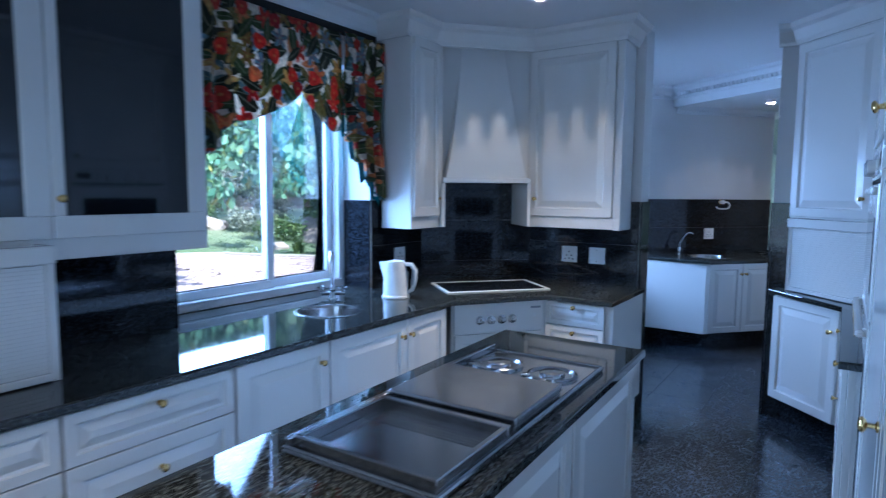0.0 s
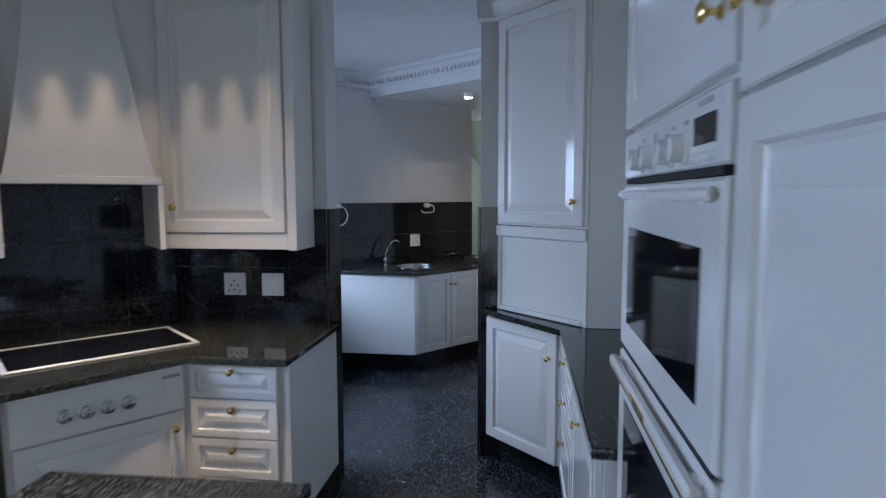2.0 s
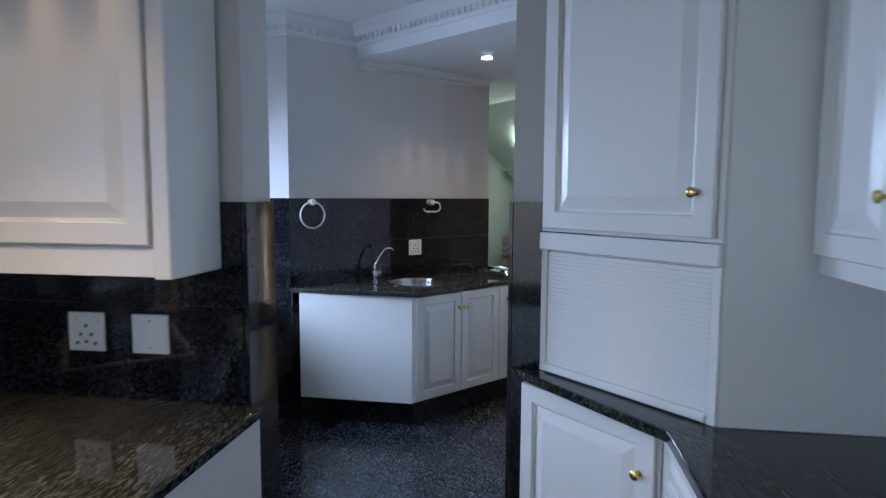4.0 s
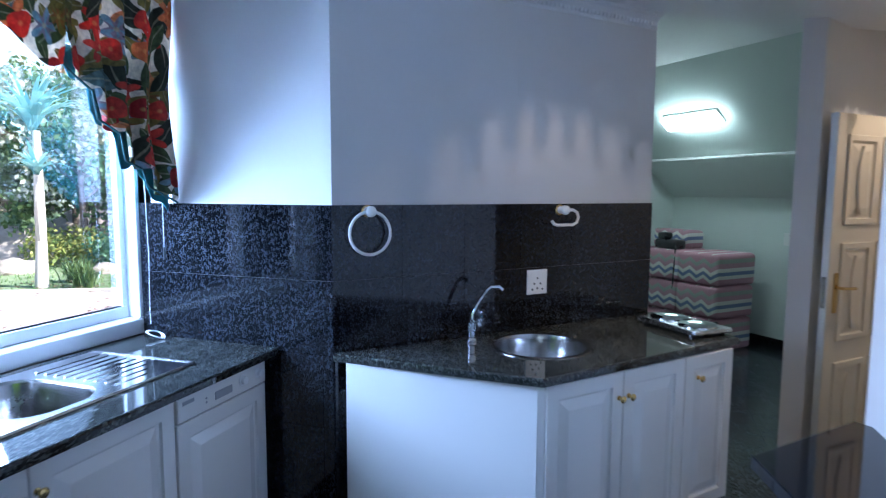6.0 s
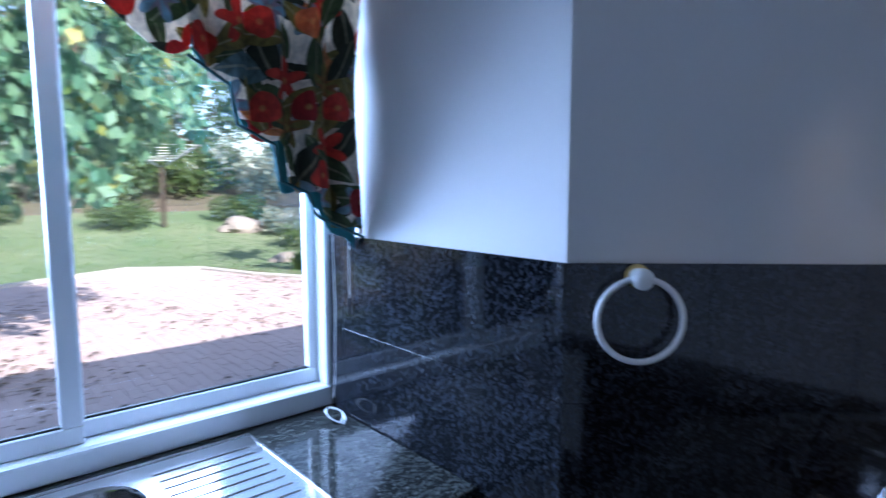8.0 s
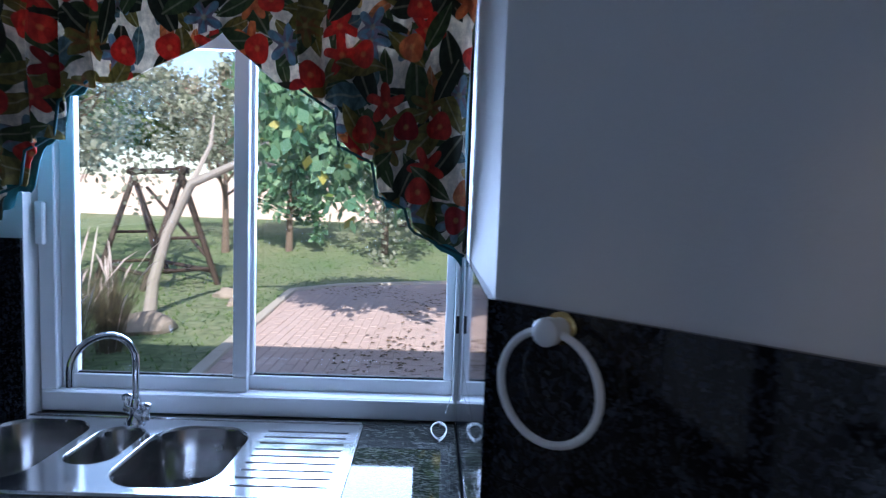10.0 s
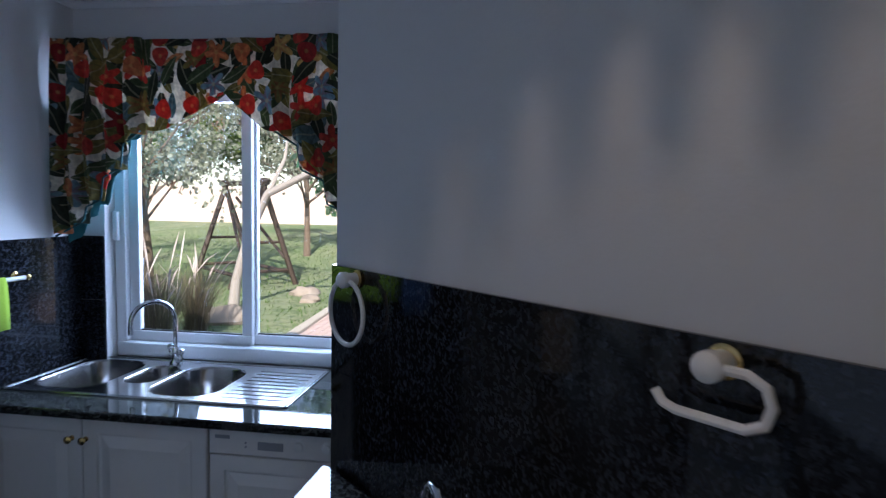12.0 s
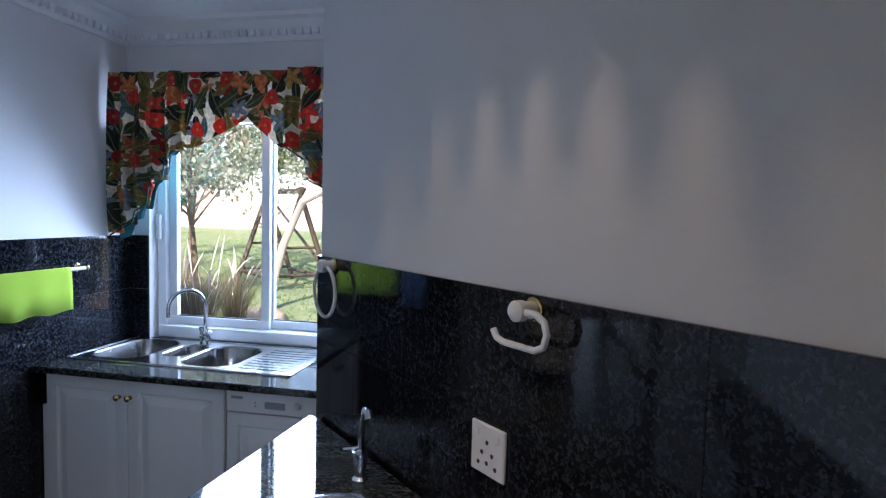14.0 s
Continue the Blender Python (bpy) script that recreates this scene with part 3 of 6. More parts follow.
# ---- kitchen: base units on the window side, fronts face +x ----
FX = -1.972


def kfront(y):
    return pose(FX, y, 0, 0, 0, 90)


drw = lambda w: [("drawer_front", 0.003, w - 0.003, 0.69, 0.862, [(w / 2, 0.815)]), ("drawer_front", 0.003, w - 0.003, 0.44, 0.686, [(w / 2, 0.585)]), ("drawer_front", 0.003, w - 0.003, 0.15, 0.436, [(w / 2, 0.33)])]
cabinet("base_cabinet", "white raised-panel drawer unit under a granite worktop", kfront(0.33), 0.615, 0.55, 0.15, 0.868, drw(0.615), 0.15, None, "kitchen base units")
cabinet("base_cabinet", "white raised-panel drawer unit under a granite worktop", kfront(0.95), 0.61, 0.55, 0.15, 0.868, drw(0.61), 0.15, None, "kitchen base units")
cabinet("base_cabinet", "white raised-panel cupboard with one door and a brass knob", kfront(1.565), 0.505, 0.55, 0.15, 0.868, [("cabinet_door", 0.003, 0.502, 0.15, 0.862, [(0.45, 0.775)])], 0.15, None, "kitchen base units")
cabinet("base_cabinet", "white raised-panel two-door cupboard under the prep sink", kfront(2.075), 0.96, 0.55, 0.15, 0.868, [("cabinet_door", 0.003, 0.575, 0.15, 0.862, [(0.525, 0.775)]), ("cabinet_door", 0.58, 0.95, 0.15, 0.862, [(0.60, 0.775)])], 0.15, None, "kitchen base units", 0.71)
# hob unit, faces the room at an angle
HY = 52.0
hm = pose(-1.998, 3.145, 0, 0, 0, HY)
HW = 0.63
hob_unit = cabinet("hob_cabinet", "white angled cabinet with hob controls and a drawer below", hm, HW, 0.40, 0.15, 0.868, [("drawer_front", 0.02, HW - 0.02, 0.15, 0.665, [(HW - 0.06, 0.60)])], 0.15, None, "kitchen base units")
cp = part("control_panel", box(0.015, HW - 0.015, -0.022, -0.001, 0.675, 0.862, 0.003), WHITE, hob_unit, "white enamel control panel")
for k in range(4):
    b = lathe([(0.029, 0), (0.029, 0.004), (0.024, 0.006), (0.022, 0.024), (0.017, 0.026)], 18, None, Matrix.Translation((0.185 + 0.072 * k, -0.022, 0.755)) @ Matrix.Rotation(radians(90), 4, "X"))
    part("control_knob", b, STEEL, cp, "silver control knob", True)
part("mark", box(0.53, 0.60, -0.0235, -0.0215, 0.815, 0.828), GREYPLASTIC, cp, "small grey maker's mark")
part("indicator", box(0.55, 0.565, -0.0235, -0.0215, 0.76, 0.785), PLASTIC, cp)
part("corner_filler", prism([(HW - 0.018, -0.004), (HW + 0.03, -0.012), (HW + 0.05, 0.05), (HW - 0.018, 0.05)], 0.15, 0.868), WHITE, hob_unit)
# drawer stack right of the hob
rd = [("drawer_front", 0.01, 0.395, 0.715, 0.858, [(0.2, 0.833)]), ("drawer_front", 0.01, 0.395, 0.545, 0.71, [(0.2, 0.672)]), ("drawer_front", 0.01, 0.395, 0.37, 0.54, [(0.2, 0.498)]), ("drawer_front", 0.01, 0.395, 0.15, 0.365, [(0.2, 0.32)])]
cabinet("base_cabinet", "white narrow stack of four drawers with brass knobs", pose(-1.60, 3.655, 0, 0, 0, 0), 0.445, 0.62, 0.15, 0.868, rd, 0.15, None, "kitchen base units")

# worktop in one run, with the round prep sink cut out
KS = (-2.31, 2.42, 0.175)
worktop = tagged(part("worktop", prism([(-1.938, -0.6), (-1.938, 3.07), (-1.57, 3.60), (-1.145, 3.60), (-1.145, 4.277), (KX + 0.61, 4.277), (KX + 0.013, 3.68), (KX + 0.013, 3.135), (-2.985, 3.125), (-2.985, 1.745), (KX + 0.013, 1.735), (KX + 0.013, -0.6)], 0.87, 0.90, 0.008, None, [circle(*KS)]), TOP), "dark polished granite kitchen worktop", "worktop")


def round_sink(name, cx, cy, r, z, label, depth=0.16):
    s = thing(name, pose(cx, cy, z), label, "sink")
    prof = [(r + 0.012, 0.0), (r + 0.012, 0.003), (r + 0.002, 0.006), (r - 0.012, 0.003), (r - 0.018, -0.02), (r - 0.022, -depth * 0.7), (r - 0.06, -depth), (0.04, -depth - 0.005), (0.03, -depth - 0.012)]
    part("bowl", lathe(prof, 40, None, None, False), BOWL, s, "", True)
    part("drain", lathe([(0.045, -depth - 0.002), (0.045, -depth + 0.001), (0.03, -depth + 0.002), (0.028, -depth - 0.008), (0.01, -depth - 0.009)], 20), CHROME, s, "chrome waste", True)
    return s


round_sink("prep_sink", *KS[:2], 0.172, 0.9005, "round stainless steel prep sink in the granite worktop")


def arc_tap(name, m, label, h=0.24, reach=0.16):
    t = thing(name, m, label, "tap")
    part("base", lathe([(0.03, 0), (0.03, 0.008), (0.02, 0.02), (0.017, 0.05), (0.02, 0.055), (0.015, 0.075), (0.012, 0.08)], 18), CHROME, t, "", True)
    pts = [(0, 0, 0.07), (0, 0, h - reach / 2)] + [(0, -reach / 2 + reach / 2 * math.cos(radians(a)), h - reach / 2 + reach / 2 * math.sin(radians(a))) for a in range(15, 181, 15)] + [(0, -reach, h - reach / 2 - 0.045)]
    part("spout", tube(pts, 0.011, 12), CHROME, t, "curved chrome spout", True)
    part("bridge", box(-0.075, 0.075, -0.014, 0.014, 0.018, 0.042, 0.008, None, 2), CHROME, t)
    for sx in (-1, 1):
        hd = part("handle", lathe([(0.012, 0), (0.012, 0.02), (0.018, 0.026), (0.018, 0.04), (0.008, 0.044)], 14, None, Matrix.Translation((sx * 0.065, 0, 0.036))), CHROME, t, "chrome tap head", True)
        part("lever", box(sx * 0.065 - 0.028, sx * 0.065 + 0.028, -0.005, 0.005, 0.062, 0.072, 0.003), CHROME, hd)
    return t


arc_tap("mixer_tap", pose(-2.58, 2.716, 0.90, 0, 0, 43), "chrome mixer tap with an arched spout beside the prep sink", 0.29, 0.17)

ZONE = glossy("zone_print", (0.03, 0.03, 0.032), 0.2)
# hob: black glass with a white steel rim
HW2 = 0.72
hobm = pose(-2.105, 3.262, 0.9, 0, 0, 49.5)
hob = thing("ceramic_hob", hobm, "black ceramic glass hob with a pale rim in the angled worktop", "hob")
bm = box(0, HW2, 0, 0.022, 0, 0.008, 0.002)
for a in ((0, HW2, 0.413, 0.435), (0, 0.022, 0.022, 0.413), (HW2 - 0.022, HW2, 0.022, 0.413)):
    box(*a, 0, 0.008, 0.002, bm)
part("rim", bm, PALESTEEL, hob, "pale steel rim")
gl = part("glass_plate", box(0.022, HW2 - 0.022, 0.022, 0.413, 0, 0.006), GLASSBLACK, hob)
for cx, cy, r in ((0.18, 0.13, 0.09), (0.18, 0.31, 0.07), (0.53, 0.13, 0.07), (0.53, 0.30, 0.09)):
    part("heating_zone", lathe([(r, 0.0061), (r, 0.0066), (r - 0.003, 0.0066), (r - 0.003, 0.0061)], 32, None, Matrix.Translation((cx, cy, 0)), False), ZONE, gl, "thin grey zone ring", True)

SATIN = painted("white_satin_paint", (0.80, 0.78, 0.74), 0.5, 0.03, 90, 0.03)
# hood between the upper cabinets
hc = Vector((-2.085, 3.712))
hood = thing("extractor_hood", pose(hc.x, hc.y, 0, 0, 0, 45), "white tapered extractor hood above the hob", "hood")
hw = 0.305
rings = []
for z, w, d in ((1.615, hw, 0.0), (1.65, hw, 0.0)):
    rings.append([(-w, d, z), (w, d, z), (w, 0.20, z), (-w, 0.20, z)])
part("lip", box(-hw - 0.005, hw + 0.005, -0.012, 0.42, 1.612, 1.648, 0.004), WHITE, hood)
loft_r = []
for k in range(9):
    u = k / 8
    w = hw - 0.02 - 0.135 * u ** 0.8
    loft_r.append([(-w, 0.002 + 0.15 * u ** 1.25, 1.648 + 0.90 * u), (w, 0.002 + 0.15 * u ** 1.25, 1.648 + 0.90 * u), (w, 0.20, 1.648 + 0.90 * u), (-w, 0.20, 1.648 + 0.90 * u)])
part("canopy", loft(loft_r, True, True), SATIN, hood)
part("back_panel", box(-hw - 0.07, hw + 0.07, 0.155, 0.20, 1.649, 2.56), WHITE, hood)
for sx in (-1, 1):
    part("side_cheek", box(sx * hw - 0.012, sx * hw + 0.012, 0.0, 0.40, 1.31, 1.611, 0.002), WHITE, hood)

# upper cabinets
up_l = cabinet("wall_cabinet", "tall white raised-panel wall cabinet beside the hood", pose(-2.36, 3.212, 0, 0, 0, 90), 0.34, 0.25, 1.305, 2.56, [("cabinet_door", 0.012, 0.325, 1.385, 2.53, [(0.295, 1.505)])], 0, None, "wall cabinets")
up_r = cabinet("wall_cabinet", "tall white raised-panel wall cabinet with a brass knob", pose(-1.945, 4.05, 0, 0, 0, 0), 0.685, 0.225, 1.305, 2.56, [("cabinet_door", 0.02, 0.63, 1.385, 2.53, [(0.075, 1.505)])], 0, None, "wall cabinets")
part("end_panel", box(0.64, 0.687, -0.018, 0.222, 1.30, 2.56, 0.003), WHITE, up_r)
part("light_rail", box(0.012, 0.64, -0.012, -0.001, 1.305, 1.38, 0.002), WHITE, up_r)

# crown moulding over the cabinets to the ceiling
CROWN = [(0.0, -0.13), (0.015, -0.13), (0.02, -0.11), (0.03, -0.10), (0.06, -0.045), (0.09, -0.03), (0.10, -0.0), (0.0, 0.0)]


def crown(name, pts, label="white crown moulding above the cabinets"):
    P = [Vector(p) for p in pts]
    rings = []
    for i, p in enumerate(P):
        d0 = (P[i] - P[i - 1]).normalized() if i else (P[1] - P[0]).normalized()
        d1 = (P[i + 1] - P[i]).normalized() if i < len(P) - 1 else d0
        n0, n1 = Vector((d0.y, -d0.x)), Vector((d1.y, -d1.x))
        n = (n0 + n1).normalized()
        n = n / max(0.3, n.dot(n0))
        rings.append([(p.x + n.x * o, p.y + n.y * o, CZ - 0.002 + h) for o, h in CROWN])
    return structure(name, loft(rings, True, True), WHITE, label, "moulding")


crown("crown_hob_side", [(KX, 3.20), (-2.385, 3.20), (-2.385, 3.50), (-1.90, 4.03), (-1.258, 4.03), (-1.258, 4.285)])
structure("crown_filler", prism([(KX, 3.205), (-2.39, 3.205), (-2.39, 3.50), (-1.90, 4.035), (-1.262, 4.035), (-1.262, 4.285), (-2.04, 4.285), (KX, 3.69)], 2.561, CZ - 0.003), WHITE, "white cabinet top filler", "moulding")

# glass-fronted wall cabinet left of the window
gc = thing("glass_cabinet", pose(-2.28, 0.335, 0, 0, 0, 90), "white wall cabinet with dark glass doors above the worktop", "cabinet", "wall cabinets")
part("body", box(0, 1.36, 0.02, 0.335, 1.30, 1.40, 0.002), WHITE, gc)
bm = box(0, 0.02, 0.02, 0.335, 1.40, 2.56)
box(1.34, 1.36, 0.02, 0.335, 1.40, 2.56, 0, bm)
box(0.02, 1.34, 0.02, 0.335, 2.54, 2.56, 0, bm)
box(0.02, 1.34, 0.32, 0.335, 1.40, 2.54, 0, bm)
part("carcass", bm, WHITE, gc)
for zz in (1.78, 2.15):
    part("shelf", box(0.021, 1.339, 0.06, 0.319, zz, zz + 0.008), GLASSBLACK, gc, "dark glass shelf")
for a, kx in ((0.165, None), (0.757, 0.777)):
    w, st = 0.588, 0.062
    bm = box(a, a + w, -0.002, 0.018, 1.375, 1.455, 0.003)
    box(a, a + w, -0.002, 0.018, 2.46, 2.535, 0.003, bm)
    box(a, a + st - 0.02, -0.002, 0.018, 1.455, 2.46, 0.003, bm)
    box(a + w - st - 0.018, a + w, -0.002, 0.018, 1.455, 2.46, 0.003, bm)
    d = part("door_frame", bm, WHITE, gc)
    part("door_glass", box(a + st - 0.02, a + w - st - 0.018, 0.006, 0.010, 1.455, 2.46), GLASSBLACK, d, "dark tinted glass")
    if kx:
        knob(kx, -0.002, 1.515, d)
part("filler_panel", box(0.0, 0.163, 0.0, 0.019, 1.375, 2.535, 0.002), WHITE, gc)
crown("crown_glass_cabinet", [(-2.28, 0.335), (-2.28, 1.695), (KX, 1.695)])
structure("crown_filler_glass", box(KX, -2.285, 0.335, 1.69, 2.561, CZ - 0.003), WHITE, "white cabinet top filler", "moulding")


def roller(name, m, w, z0, z1, d, label):
    """Appliance garage with a ribbed roller shutter."""
    g = thing(name, m, label, "cabinet")
    part("side_panel", box(0, 0.028, 0, d, z0, z1, 0.002), WHITE, g)
    part("side_panel", box(w - 0.028, w, 0, d, z0, z1, 0.002), WHITE, g)
    part("top_rail", box(0, w, -0.014, 0.02, z1 - 0.06, z1, 0.004), WHITE, g)
    part("bottom_rail", box(0.028, w - 0.028, -0.006, 0.02, z0 + 0.003, z0 + 0.03, 0.004), WHITE, g)
    n = int((z1 - z0 - 0.09) / 0.0135)
    for k in range(n):
        z = z0 + 0.031 + k * 0.0135
        part("slat", box(0.03, w - 0.03, 0.004, 0.016, z, z + 0.0132, 0.0012), WHITE, g)
    part("back", box(0.029, w - 0.029, 0.02, d, z0 + 0.031, z1 - 0.061), WHITE, g)
    return g


roller("appliance_garage", pose(-2.20, 0.30, 0, 0, 0, 90), 0.755, 0.901, 1.36, 0.42, "white appliance garage with a roller shutter on the worktop")


# sockets
def socket(m, label, kind=0, size=0.118):
    s = thing("wall_socket", m, label, "socket")
    h = size / 2
    pl = part("plate", box(-h, h, -0.010, 0, -h, h, 0.003), PLASTIC, s)
    if kind == 0:
        for cx, cz in ((-0.018, -0.008), (0.018, -0.008), (0.0, 0.018), (-0.03, -0.035), (0.03, -0.035), (0.0, -0.03)):
            part("pin_hole", lathe([(0.0055, 0), (0.0055, 0.0006), (0.001, 0.0007)], 10, None, Matrix.Translation((cx, -0.0101, cz)) @ Matrix.Rotation(radians(90), 4, "X")), BLACKPLASTIC, pl, "dark pin hole")
        for sx in (-1, 1):
            part("switch", box(sx * 0.036 - 0.008, sx * 0.036 + 0.008, -0.014, -0.0095, 0.028, 0.046, 0.002), PLASTIC, pl)
    else:
        for cz in (-0.04, 0.04):
            part("screw", lathe([(0.003, 0), (0.003, 0.0006), (0.001, 0.0007)], 8, None, Matrix.Translation((0, -0.0101, cz)) @ Matrix.Rotation(radians(90), 4, "X")), BLACKPLASTIC, pl)
        part("switch", box(-0.012, 0.012, -0.013, -0.0095, -0.012, 0.012, 0.002), PLASTIC, pl)
    return s


socket(pose(-1.699, 4.277, 1.10, 0, 0, 0), "white square wall socket on black granite")
socket(pose(-1.49, 4.277, 1.10, 0, 0, 0), "white square isolator switch on black granite", 1)
socket(pose(KX + 0.013, 3.42, 1.10, 0, 0, 90), "white square wall socket behind the kettle")


def kettle(m):
    k = thing("kettle", m, "white plastic jug kettle with a dark handle grip", "kettle")
    rings = []
    for z, r, o in ((0.0, 0.078, 0), (0.012, 0.082, 0), (0.02, 0.080, 0), (0.12, 0.073, 0.004), (0.20, 0.066, 0.012), (0.215, 0.062, 0.014)):
        rings.append([(r * math.cos(a) + (o + 0.03 * max(0, z - 0.15) / 0.065) * (1 if math.cos(a) > 0.85 else 0.2), r * 0.9 * math.sin(a), z) for a in [2 * math.pi * i / 28 for i in range(28)]])
    part("body", loft(rings, True, True), PLASTIC, k, "", True)
    part("lid", lathe([(0.055, 0.214), (0.055, 0.222), (0.03, 0.228), (0.005, 0.229)], 22), PLASTIC, k, "", True)
    part("handle", tube([(-0.055, 0, 0.205), (-0.10, 0, 0.205), (-0.125, 0, 0.17), (-0.122, 0, 0.10), (-0.105, 0, 0.05), (-0.075, 0, 0.035)], 0.013, 10), PLASTIC, k, "", True)
    part("grip", tube([(-0.118, 0, 0.175), (-0.117, 0, 0.13), (-0.110, 0, 0.08)], 0.0135, 10), GREYPLASTIC, k, "dark grey grip", True)
    part("water_gauge", box(-0.078, -0.070, -0.012, 0.012, 0.04, 0.16, 0.003), GREYPLASTIC, k, "grey water gauge")
    part("base", lathe([(0.085, 0.0), (0.085, 0.012), (0.08, 0.016), (0.01, 0.016)], 28, None, Matrix.Translation((0, 0, -0.001))), PLASTIC, k, "", True)
    return k


kettle(pose(-2.29, 2.97, 0.902, 0, 0, 200))

# ---- island ----
isl = pose(-1.335, 2.615, 0, 0, 0, 2.0)
island = thing("kitchen_island", isl, "white panelled kitchen island with a granite top", "island")
part("body", box(0.05, 0.61, -3.0, -0.06, 0.12, 0.865, 0.003), WHITE, island)
part("plinth", box(0.09, 0.57, -2.95, -0.10, 0, 0.119), GRANITE, island, "dark granite plinth")
for k in range(4):
    f = part("side_panel", panel_front(0.004, 0.72, 0.13, 0.86), WHITE, island)
    f.matrix_basis = pose(0.61, -0.062 - 0.735 * (k + 1) + 0.008, 0, 0, 0, 90)
itop = tagged(part("island_top", prism([(0.0, -3.1), (0.65, -3.1), (0.65, 0.0), (0.0, 0.0)], 0.87, 0.90, 0.008), TOP), "dark polished granite island worktop", "worktop")
itop.matrix_basis = isl


def barbecue(m):
    """Built-in steel cooking plates: burner deck, raised lid, sunken griddle."""
    g = thing("built_in_grill", m, "stainless steel built-in grill plates with a raised lid on the island", "grill")
    part("tray", box(-0.03, 0.43, -1.06, 0.055, 0.0, 0.012, 0.004), GRILL, g)
    part("rim", tube([(-0.024, 0.049, 0.012), (0.424, 0.049, 0.012), (0.424, -1.054, 0.012), (-0.024, -1.054, 0.012)], 0.008, 8, None, True), GRILL, g, "", True)
    part("side_rail", box(-0.028, -0.008, -1.05, 0.045, 0.0125, 0.040, 0.004, None, 2), GRILL, g)
    for cx, cy in ((0.10, -0.13), (0.31, -0.14)):
        bu = part("burner", lathe([(0.088, 0.012), (0.088, 0.020), (0.078, 0.023), (0.070, 0.015), (0.045, 0.015), (0.042, 0.026), (0.036, 0.029), (0.004, 0.030)], 32, None, Matrix.Translation((cx, cy, 0))), GRILL, g, "round polished burner", True)
        for dx in (-0.045, 0.045):
            part("control_knob", lathe([(0.022, 0.012), (0.022, 0.022), (0.017, 0.028), (0.016, 0.044), (0.011, 0.047)], 18, None, Matrix.Translation((cx + dx, cy - 0.125, 0))), CHROME, bu, "chrome control knob", True)
    lid = part("lid", box(0.0, 0.422, -0.672, -0.335, 0.034, 0.058, 0.006, None, 2), GRILL, g, "brushed steel lid")
    part("lid_lip", box(0.004, 0.418, -0.668, -0.650, 0.0125, 0.0338, 0.002), GRILL, lid)
    part("lid_side", box(0.004, 0.016, -0.648, -0.340, 0.0125, 0.0338), GRILL, lid)
    part("lid_side", box(0.404, 0.416, -0.648, -0.340, 0.0125, 0.0338), GRILL, lid)
    for nm, a in (("back", (0.0, 0.42, -0.712, -0.692)), ("front", (0.0, 0.42, -1.045, -1.025)), ("side", (0.0, 0.018, -1.024, -0.713)), ("side", (0.402, 0.42, -1.024, -0.713))):
        part("griddle_" + nm, box(*a, 0.0125, 0.048, 0.003), GRILL, g)
    part("griddle_plate", box(0.019, 0.401, -1.024, -0.713, 0.0125, 0.020, 0.002), GRILL, g, "flat steel griddle plate")
    for k in range(6):
        part("rib", box(0.025, 0.395, -0.726 - 0.015 * k - 0.005, -0.726 - 0.015 * k, 0.0202, 0.0225), GRILL, g)
    return g


barbecue(isl @ pose(0.165, -0.45, 0.9005))

# ---- kitchen right side ----
ang = pose(-0.40, 4.772, 0, 0, 0, -45)
cabinet("corner_base_cabinet", "white raised-panel angled corner cupboard with one door", ang, 0.555, 0.25, 0.15, 0.868, [("cabinet_door", 0.012, 0.545, 0.155, 0.858, [(0.50, 0.718)])], 0.15, None, "kitchen base units")
rm = lambda y: pose(0.015, y, 0, 0, 0, -90)
cabinet("base_cabinet", "white raised-panel drawer unit with brass knobs", rm(4.37), 0.70, 0.60, 0.15, 0.868, [("drawer_front", 0.012, 0.69, 0.70, 0.86, [(0.36, 0.806)]), ("drawer_front", 0.012, 0.69, 0.535, 0.695, [(0.36, 0.62)]), ("drawer_front", 0.012, 0.69, 0.15, 0.53, [(0.33, 0.42)])], 0.15, None, "kitchen base units")
cabinet("base_cabinet", "white raised-panel cupboard with one door", rm(3.665), 0.72, 0.60, 0.15, 0.868, [("cabinet_door", 0.005, 0.71, 0.15, 0.86, [(0.30, 0.78)])], 0.15, None, "kitchen base units")
tagged(part("worktop", prism([(-0.02, 2.905), (-0.02, 4.27), (-0.445, 4.787), (0.667, 4.787), (0.667, 2.905)], 0.87, 0.90, 0.008), TOP), "dark polished granite worktop beside the ovens", "worktop")
# tall angled unit with roller shutter below
gm = pose(-0.345, 4.772, 0, 0, 0, -45)
GWD = 0.645
roller("appliance_garage", gm, GWD, 0.901, 1.39, 0.26, "white angled appliance garage with a roller shutter")
tall = cabinet("wall_cabinet", "tall white angled raised-panel cabinet with a brass knob", gm, GWD, 0.26, 1.393, 2.56, [("cabinet_door", 0.022, GWD - 0.02, 1.405, 2.515, [(GWD - 0.07, 1.525)])], 0, None, "wall cabinets")
cabinet("wall_cabinet", "white raised-panel wall cabinet above the worktop", pose(0.34, 4.31, 0, 0, 0, -90), 1.40, 0.33, 1.32, 2.56, [("cabinet_door", 0.01, 0.345, 1.37, 2.53, [(0.32, 1.515)]), ("cabinet_door", 0.35, 0.69, 1.37, 2.53, [(0.375, 1.515)]), ("cabinet_door", 0.70, 1.04, 1.37, 2.53, []), ("cabinet_door", 1.045, 1.39, 1.37, 2.53, [])], 0, None, "wall cabinets")
structure("side_filler", prism([(0.12, 4.318), (0.667, 4.318), (0.667, 4.787), (-0.15, 4.787)], 0.902, 2.56), WHITE, "white cabinet side filler", "panel")
